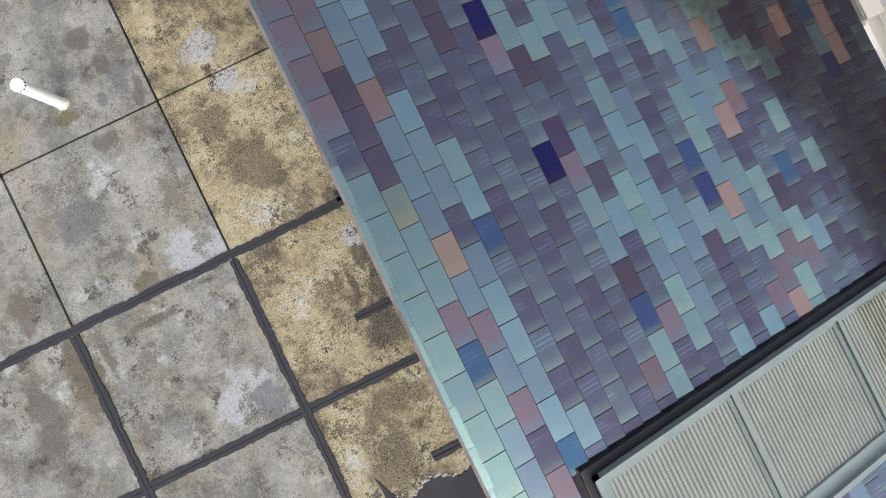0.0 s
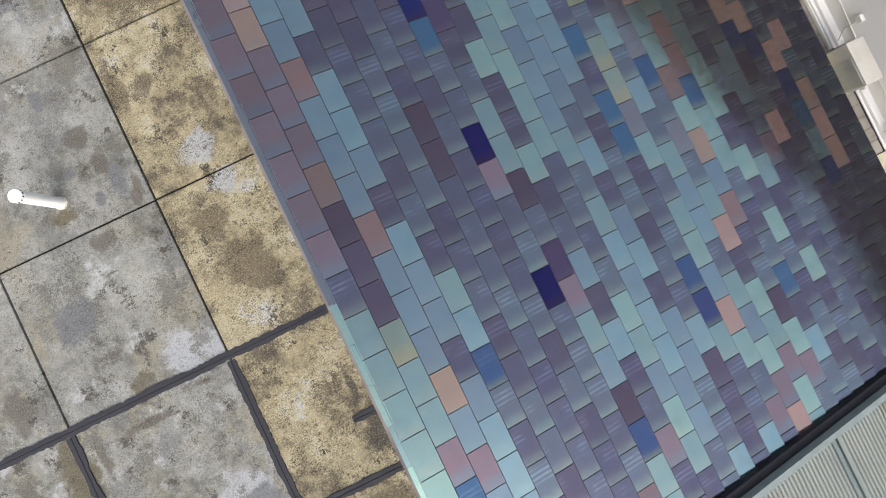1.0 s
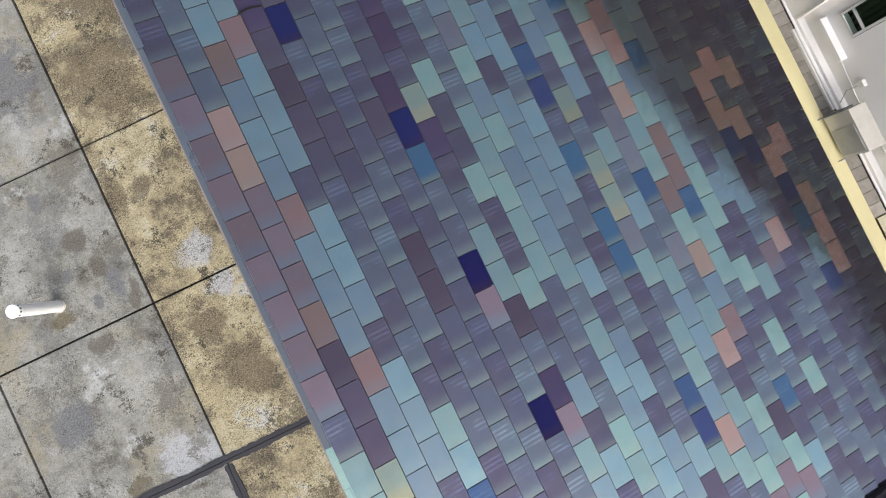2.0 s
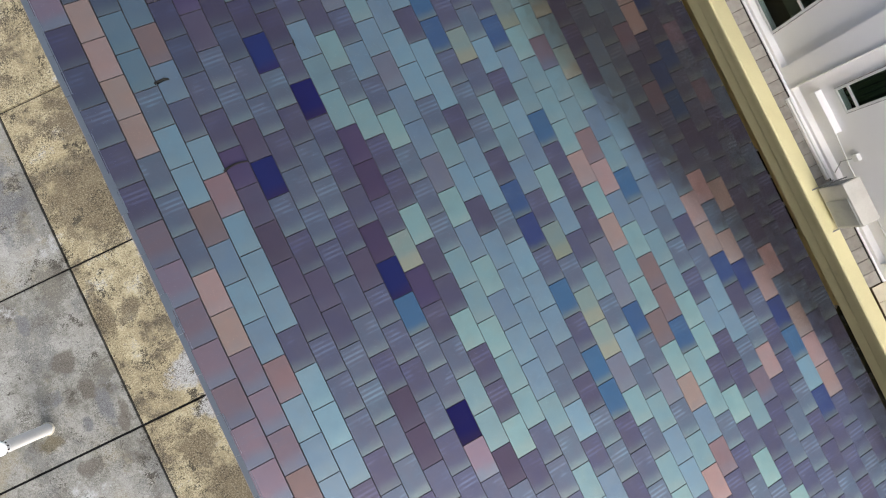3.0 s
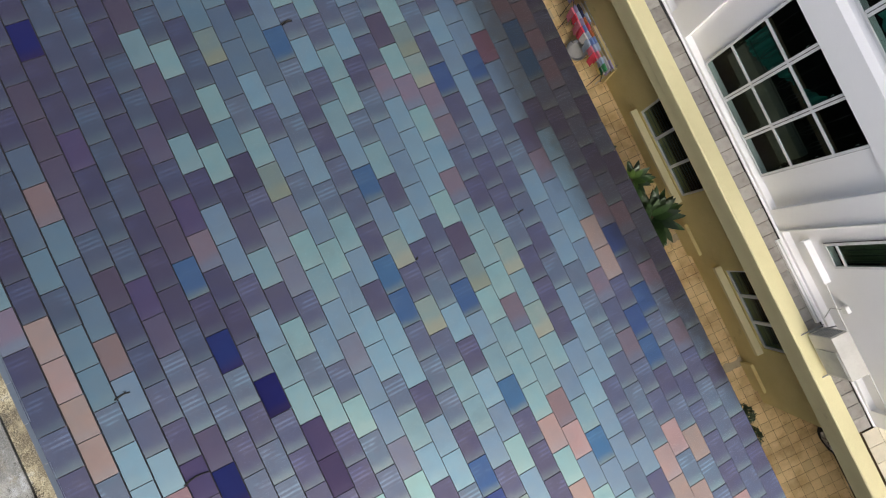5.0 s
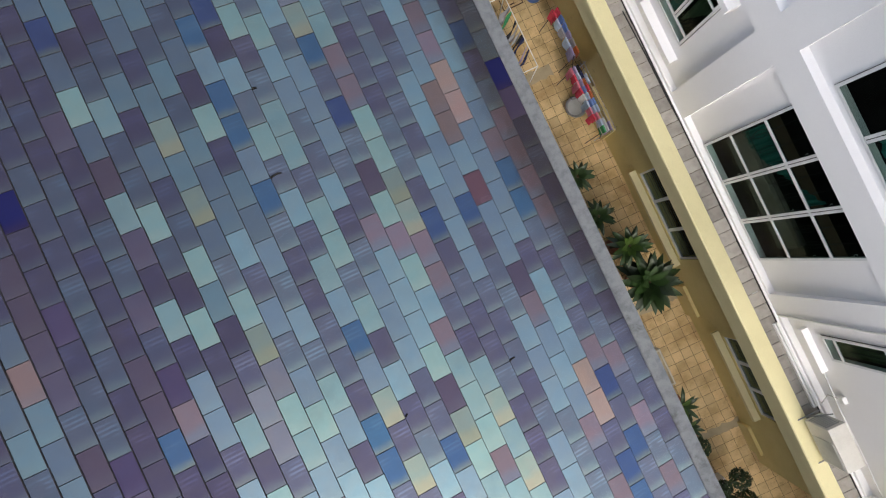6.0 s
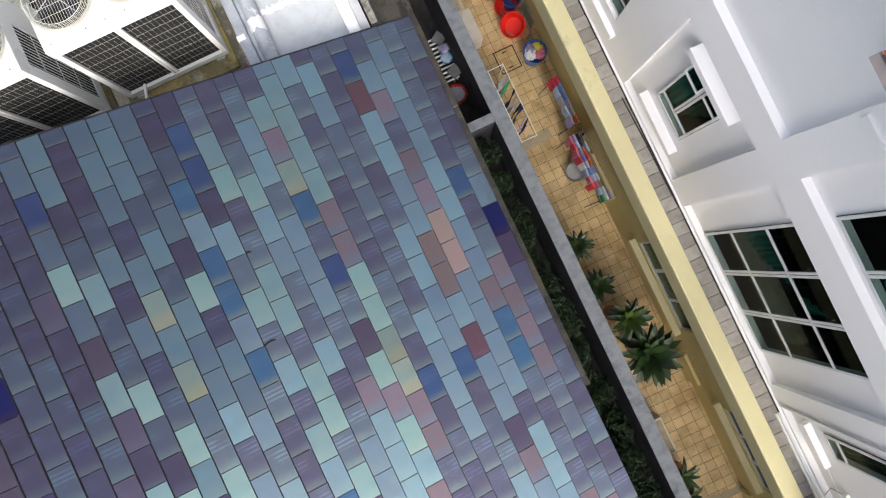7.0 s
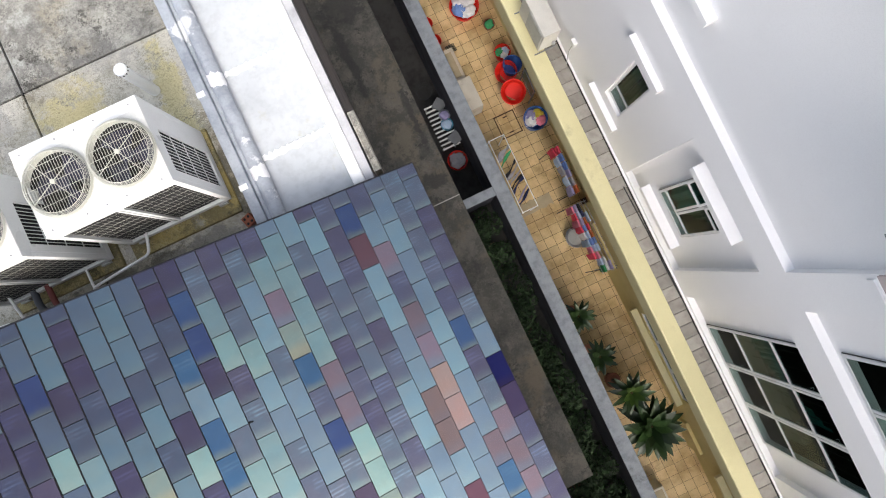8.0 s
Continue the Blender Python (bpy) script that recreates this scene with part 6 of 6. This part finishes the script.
# ---- parked car ----
def car(x, y):
    ob = holder("parked_car", (x, y, GROUND))
    side = [(0.0, 0.34), (0.0, 0.72), (0.10, 0.86), (0.85, 0.98), (1.45, 1.40), (2.9, 1.42), (3.75, 1.02), (4.05, 0.92), (4.1, 0.4), (3.9, 0.22), (0.2, 0.22)]
    bm = bmesh.new()
    loops = []
    for xx, sc in ((0.0, 0.93), (0.10, 1.0), (0.85, 1.0), (1.6, 1.0), (1.70, 0.93)):
        loops.append([bm.verts.new((xx + (0.12 if xx < 0.8 else -0.12) * max(0, z - 0.95) / 0.47, -(4.1 * 0.5 + (yy - 2.05) * sc), 0.2 + (z - 0.2) * (sc if sc < 1 else 1))) for yy, z in side])
    for a, b in zip(loops, loops[1:]):
        for k in range(len(side)):
            bm.faces.new((a[k], a[(k + 1) % len(side)], b[(k + 1) % len(side)], b[k]))
    bm.faces.new(loops[0]), bm.faces.new(loops[-1][::-1])
    bmesh.ops.bevel(bm, geom=bm.edges[:], offset=0.03, segments=2, affect="EDGES")
    smooth(part("body", bm, M_CARPAINT, ob), 50)
    part("side_window", boxes(((0.055, -3.0, 1.02), (0.075, -1.35, 1.28)), bevel=0.008), M_CARGLASS, ob)
    part("windscreen", boxes(((0.35, -1.28, 1.05), (1.35, -0.98, 1.25)), bevel=0.03), M_CARGLASS, ob)
    part("headlight", boxes(((0.04, -0.16, 0.62), (0.34, 0.012, 0.76)), bevel=0.02), M_STEEL, ob)
    part("headlight", boxes(((1.36, -0.16, 0.62), (1.66, 0.012, 0.76)), bevel=0.02), M_STEEL, ob)
    for wx in (-0.03, 1.53):
        for wy in (-0.80, -3.45):
            wh = part("wheel", lathe(bmesh.new(), [(0.26, 0.0), (0.36, 0.015), (0.385, 0.06), (0.385, 0.14), (0.36, 0.185), (0.26, 0.2)], 36), M_TYRE, ob, "black rubber tyre")
            wh.matrix_local = Matrix.Translation((wx, wy, 0.385)) @ Matrix.Rotation(radians(90), 4, "Y")
            bm = lathe(bmesh.new(), [(0.265, 0.015), (0.25, 0.03), (0.235, 0.05), (0.06, 0.045), (0.0, 0.04)], 36)
            for k in range(5):
                a = 6.28318 * k / 5
                rod(bm, (0.04 * math.cos(a), 0.04 * math.sin(a), 0.02), (0.24 * math.cos(a), 0.24 * math.sin(a), 0.02), 0.03, 8)
            part("rim", bm, M_RIM, wh, "five-spoke alloy rim")
    return tagged(ob, "dark parked car standing under the carport", "car")


car(9.42, -2.02)

# ---- roof tiles ----
# glaze of each tile, one row a course from ridge to eave, southern tile first; Q and K dim the north-west corner
GLAZE_ROWS = (
    "TTTTTTTTTTPRRRRRRRRRPPPQQRTTTQQQQQQQQQ",
    "BBBTURTTYMMMNRRROOPPPOOOOQQQQQQQQQQQQQ",
    "PRPRBRBOBBBNBBBNBBBNBBPKKQKKQQQQQQQQQQ",
    "PUBBBBBPBBBPBBBPBBBNBPBNKKKNKQQQQQQQQQ",
    "PPBPPPPUBTPPPPPPPMMMVPPQQMQMMMMQQQQQQQ",
    "PPPPPPPPPPPPPPPPMPPDMPPMVQQQVQQDQQQQQQ",
    "PPPPPPPPPPPPMMPPPPPPPPPQQQQQQQQQQQQQQQ",
    "PPPPPPPPPPPPPPPPMPPPPPDQUMMQQQQQQQQQQQ",
    "PPRPPPPPDPPRDPPUDVPPPDPQQRVQMQQQQMQQQQ",
    "PTTUMBTRVPMTTPPVYPVVTTBPBBQTQMTMKTKUKQ",
    "PPPRPPBPBPPTPPTPPTPPTPTPTPQTQQTQQTQQKK",
    "PPTTBTTPPPPTTTTTPPPTPBPLLPQKTQQKQKQQQQ",
    "PPPBBBBBBTPTBBBTBTLBBLBTTLYTPKYKYKQKKK",
    "PBPPBBPBBPBPBBBBPBTPBBBTBPBPBKKKQKQKKK",
    "PPPPMBPPPPPPPBBBPBBPBBPBTPBPBKKQTQKQKK",
    "PBPPTUUPPPUUPUPUUPPPPUUPPPPPPUBUUBUQQQ",
    "PPRPTOBTTPTLYYPYPBTTPYPYBUBTPBPTPBQUUQ",
    "PORTBTPBBTPBPTPBTBBPBPPBPTPTTPTTPPTTPP",
    "PTTRTTPOTPLPULLPPPUTBUPPBBBPPBPPBBTPPP",
    "PPRTMPPNBOTNTTOTOTTTTYMTBBBRPPBBBPBBPP",
    "PPPBPUPPPTTUNNTBONTTRTTTRBTRTMPUPUYRTP",
    "PPPPPPTPTPTTTTBUTBTYTYTPPRRYYTTRRTTTTB",
    "PPPPPTPPTPPBPPPBBBBPPPPPPPPUPPPPPPPPPB",
    "PPPPPPPPRPBBPPBPPBBBPPPPPBBBBPPPPPPBBP",
    "PPPPPPPPPOPPUOOPPPPPPBBBPPPUBBBBPPPPPP",
    "PPPPPPPPPPPUOPOPPRPRBBBRMBBCBNNBBBBCUP",
    "PPPPPPPUBUUOPPOPPUUPOOBBBPBBBBOORRPRBP",
    "PPPPPPPOOOPOPPPPPPUPURPPPPUURBBBBBBBBP",
    "PPPPPPPPPPPPPPPPPRPRPRPPPPRRRRPPUPPPPP",
    "PPPPPPPPPPPPPPPPPPPPPPPPPPPPPVDBPPPPPP",
)
FIRST = -7
roof = tagged(part("roof", boxes(((0, 0, 0), (1, 1, 1))), M_UNDER), "pitched roof of glazed flat tiles in violet, blue, teal and peach", "roof", kind="structure")
bm = bmesh.new()
ends = [(RIDGE_X - 0.03, -0.07), (RIDGE_X - 0.03, -0.004), (EAVE_X, -0.004), (EAVE_X, -0.07)]
lo = [bm.verts.new((x, ROOF_S, roof_z(x) + d)) for x, d in ends]
hi = [bm.verts.new((x, VERGE_Y - 0.01, roof_z(x) + d)) for x, d in ends]
bm.faces.new(lo), bm.faces.new(hi[::-1])
for k in range(4):
    bm.faces.new((lo[k], lo[(k + 1) % 4], hi[(k + 1) % 4], hi[k]))
bmesh.ops.recalc_face_normals(bm, faces=bm.faces)
bm.to_mesh(roof.data)
bm.free()
SLOPE = math.atan(-ROOF_B)
RUN = COURSE / math.cos(SLOPE)


def tile_geometry(length):
    """A flat tile lying down the slope: x down the slope, y along the course, a low rise at its head and a proud butt."""
    x0, x1, y0, y1 = -0.022, RUN + 0.004, 0.0024, length - 0.0024
    lift0, lift1, th, b, nose = 0.002, 0.0150, 0.011, 0.0012, 0.0065
    v = []
    for dz, inset, lip in ((0.0, 0.0, 0.0), (th - b, 0.0, 0.0), (th, b, nose)):
        drop = 0.35 * th if dz == th - b else 0.0            # unglazed nose rounded off, near-black to paint the shade between courses
        v += [(x0 + inset, y0 + inset, lift0 + dz), (x1 - lip, y0 + inset, lift1 + dz - drop), (x1 - lip, y1 - inset, lift1 + dz - drop), (x0 + inset, y1 - inset, lift0 + dz)]
    f = [(8, 9, 10, 11)]
    for k in range(4):
        n = (k + 1) % 4
        f += [(k, n, 4 + n, 4 + k), (4 + k, 4 + n, 8 + n, 8 + k)]
    uv = [(1 - (q[1] / length), q[0] / RUN) for q in v]
    return v, f, uv


def with_uv(me, faces, uvs):
    layer = me.uv_layers.new(name="UVMap")
    flat = [c for f in faces for i in f for c in uvs[i]]
    layer.data.foreach_set("uv", flat)


ORDER = list(GLAZES)
TILE_V, TILE_F, TILE_UV = tile_geometry(TILE_L)
TILE_M = [0] + [1] * (len(TILE_F) - 1)
TILE_MESH = {}
for key in ORDER:
    me = bpy.data.meshes.new("roof_tile")
    me.from_pydata(TILE_V, [], TILE_F)
    with_uv(me, TILE_F, TILE_UV)
    me.materials.append(GLAZES[key])
    me.materials.append(M_TILE_BODY)
    me.polygons.foreach_set("material_index", TILE_M)
    TILE_MESH[key] = me
rest_v, rest_f, rest_uv, rest_m = [], [], [], []
rt = random.Random(11)
skylight_gap = (SKY_X0 - 0.06, SKY_X1 + 0.02, SKY_Y0 - 0.03, SKY_Y1 + 0.06)
for c in range(COURSES):
    x = RIDGE_X + COURSE * c
    row = GLAZE_ROWS[c]
    for n in range(-25, 31):
        y = TILE_Y + TILE_L * (n + (0.5 if c % 2 else 0.0))
        if y > VERGE_Y - 0.02 or y < ROOF_S:
            continue
        key = row[n - FIRST] if n >= FIRST else rt.choice("PPPPPPBTLRUP")
        turn = Matrix.Translation((x, y, roof_z(x))) @ Matrix.Rotation(SLOPE, 4, "Y") @ Matrix.Rotation(rt.gauss(0, 0.0022), 4, "X") @ Matrix.Rotation(rt.gauss(0, 0.002), 4, "Z") @ Matrix.Translation((rt.gauss(0, 0.0012), 0, abs(rt.gauss(0, 0.0009))))
        cut = min(y + TILE_L, VERGE_Y) - y
        inside = x + COURSE > skylight_gap[0] and x < skylight_gap[1] and y + TILE_L > skylight_gap[2] and y < skylight_gap[3]
        if inside and y >= skylight_gap[2] and y + TILE_L <= skylight_gap[3] and x >= skylight_gap[0] and x + COURSE <= skylight_gap[1]:
            continue
        start = 0.0
        if inside and x + 0.5 * COURSE > skylight_gap[0] and x + 0.5 * COURSE < skylight_gap[1]:
            if y < skylight_gap[3] < y + cut and y + cut - skylight_gap[3] > 0.03:
                start = skylight_gap[3] - y
            elif y < skylight_gap[2] < y + cut and skylight_gap[2] - y > 0.03:
                cut = skylight_gap[2] - y
            else:
                continue
        whole = start == 0.0 and abs(cut - TILE_L) < 1e-6
        if whole and 8 <= c < 20 and 4 <= n < 29:
            ob = new("roof_tile", TILE_MESH[key])
            ob.parent = roof
            ob.matrix_local = turn
            continue
        tv, tf, tu = (TILE_V, TILE_F, TILE_UV) if whole else tile_geometry(cut - start)
        base = len(rest_v)
        rest_v += [(turn @ (Vector(p) + Vector((0, start, 0))))[:] for p in tv]
        rest_f += [tuple(i + base for i in f) for f in tf]
        rest_uv += tu
        rest_m += [ORDER.index(key)] + [len(ORDER)] * (len(tf) - 1)
me = bpy.data.meshes.new("roof_tiles")
me.from_pydata(rest_v, [], rest_f)
with_uv(me, rest_f, rest_uv)
for key in ORDER:
    me.materials.append(GLAZES[key])
me.materials.append(M_TILE_BODY)
me.polygons.foreach_set("material_index", rest_m)
rest = new("roof_tiles", me)
rest.parent = roof
tagged(rest, "further glazed flat tiles of the same roof", kind="stuff")

# ridge trim pieces, verge strip, and litter on the tiles
for n in range(-24, 31):
    y, y1 = TILE_Y + TILE_L * (n + 0.42), min(TILE_Y + TILE_L * (n + 1.42), VERGE_Y)
    if y1 - y > 0.05:
        key = GLAZE_ROWS[0][min(max(n - FIRST, 0), len(GLAZE_ROWS[0]) - 1)]
        d = rt.uniform(0, 0.005)
        part("ridge_tile", boxes(((RIDGE_X - 0.060 - d, y + 0.0015, roof_z(RIDGE_X) - 0.06), (RIDGE_X - 0.004, y1 - 0.0015, roof_z(RIDGE_X) + 0.014 + d))), GLAZES[key] if key == "T" else M_TRIM, roof)
bm = boxes(((RIDGE_X - 0.04, VERGE_Y + 0.002, -0.075), (EAVE_X + 0.005, VERGE_Y + 0.012, 0.02)))
part("verge_strip", on_roof(bm), M_DARKFRAME, roof)
part("wall_edge", boxes(((RIDGE_X - 0.098, -8.5, roof_z(RIDGE_X) - 0.22), (RIDGE_X - 0.058, VERGE_Y - 0.02, roof_z(RIDGE_X) - 0.050))), M_WALLEDGE, roof, "pinkish weathered render under the ridge")
for x, y, a, ln in ((0.17, 5.17, 4, 0.11), (0.40, 4.31, 2, 0.20), (2.74, 5.165, 40, 0.03), (3.86, 5.15, 10, 0.06), (1.243, 5.144, 80, 0.05), (2.586, 7.70, 5, 0.11), (2.74, 8.545, -10, 0.04)):
    q = Vector((math.cos(radians(a)), math.sin(radians(a)), 0)) * ln / 2
    tw = holder("twig", (x, y, roof_z(x) + 0.030))
    bm = bmesh.new()
    pts = [Vector((q.x * t - 0.2 * q.y * (1 - t * t), q.y * t + 0.2 * q.x * (1 - t * t), ROOF_B * q.x * t)) for t in (-1, -0.5, 0, 0.5, 1)]
    for k, (u, v) in enumerate(zip(pts, pts[1:])):
        rod(bm, u, v, 0.0095 - 0.0008 * k, 7, 0.0087 - 0.0008 * k)
    if ln in (0.11, 0.05):
        rod(bm, pts[3], pts[3] + Vector((-q.y, q.x, 0.15 * q.length)) * 0.35, 0.005, 6, 0.003)
    part("stem", bm, M_TWIG, tw)
    tagged(tw, "small dark twig lying on the roof tiles", "twig", "twigs on the roof")

# courtyard floor tiles
FLOOR_T = 0.252
ft = bpy.data.meshes.new("floor_tile")
bm = boxes(((0.005, 0.005, -0.008), (FLOOR_T - 0.005, FLOOR_T - 0.005, 0.0)))
bm.to_mesh(ft)
bm.free()
ft.materials.append(M_FLOOR_TILE)
many = bmesh.new()
for i in range(28):
    for j in range(-50, 72):
        x, y = WALL_X1 + 0.02 + FLOOR_T * i, 0.06 + FLOOR_T * j
        if x > (FACE + 0.30 if y > 9.0 else FACE - 0.02) and y > -1.75 or y > 18:
            continue
        if i < 7 and 2.5 < y < 13.0:
            ob = new("floor_tile", ft)
            ob.parent = court
            ob.matrix_local = pose(x, y, GROUND)
        else:
            z = GROUND
            q = [many.verts.new(p) for p in ((x + 0.005, y + 0.005, z), (x + FLOOR_T - 0.005, y + 0.005, z), (x + FLOOR_T - 0.005, y + FLOOR_T - 0.005, z), (x + 0.005, y + FLOOR_T - 0.005, z))]
            lo = [many.verts.new((v.co.x, v.co.y, z - 0.008)) for v in q]
            many.faces.new(q)
            for k in range(4):
                many.faces.new((lo[k], lo[(k + 1) % 4], q[(k + 1) % 4], q[k]))
tagged(part("floor_tiles", many, M_FLOOR_TILE, court), "further ochre floor tiles", kind="stuff")

# stones of the coping strip
st = bpy.data.meshes.new("stone")
bm = boxes(((0.0, 0.004, -0.037), (0.262, 0.236, 0.0)), bevel=0.010)
bm.to_mesh(st)
bm.free()
st.materials.append(M_STONE)
for k in range(82):
    ob = new("stone", st)
    ob.parent = coping
    ob.matrix_local = pose(8.256 + 0.003 * math.sin(k * 2.3), SOUTH + 0.005 + 0.24 * k, COPE + 0.002 + 0.003 * math.sin(k * 1.7))
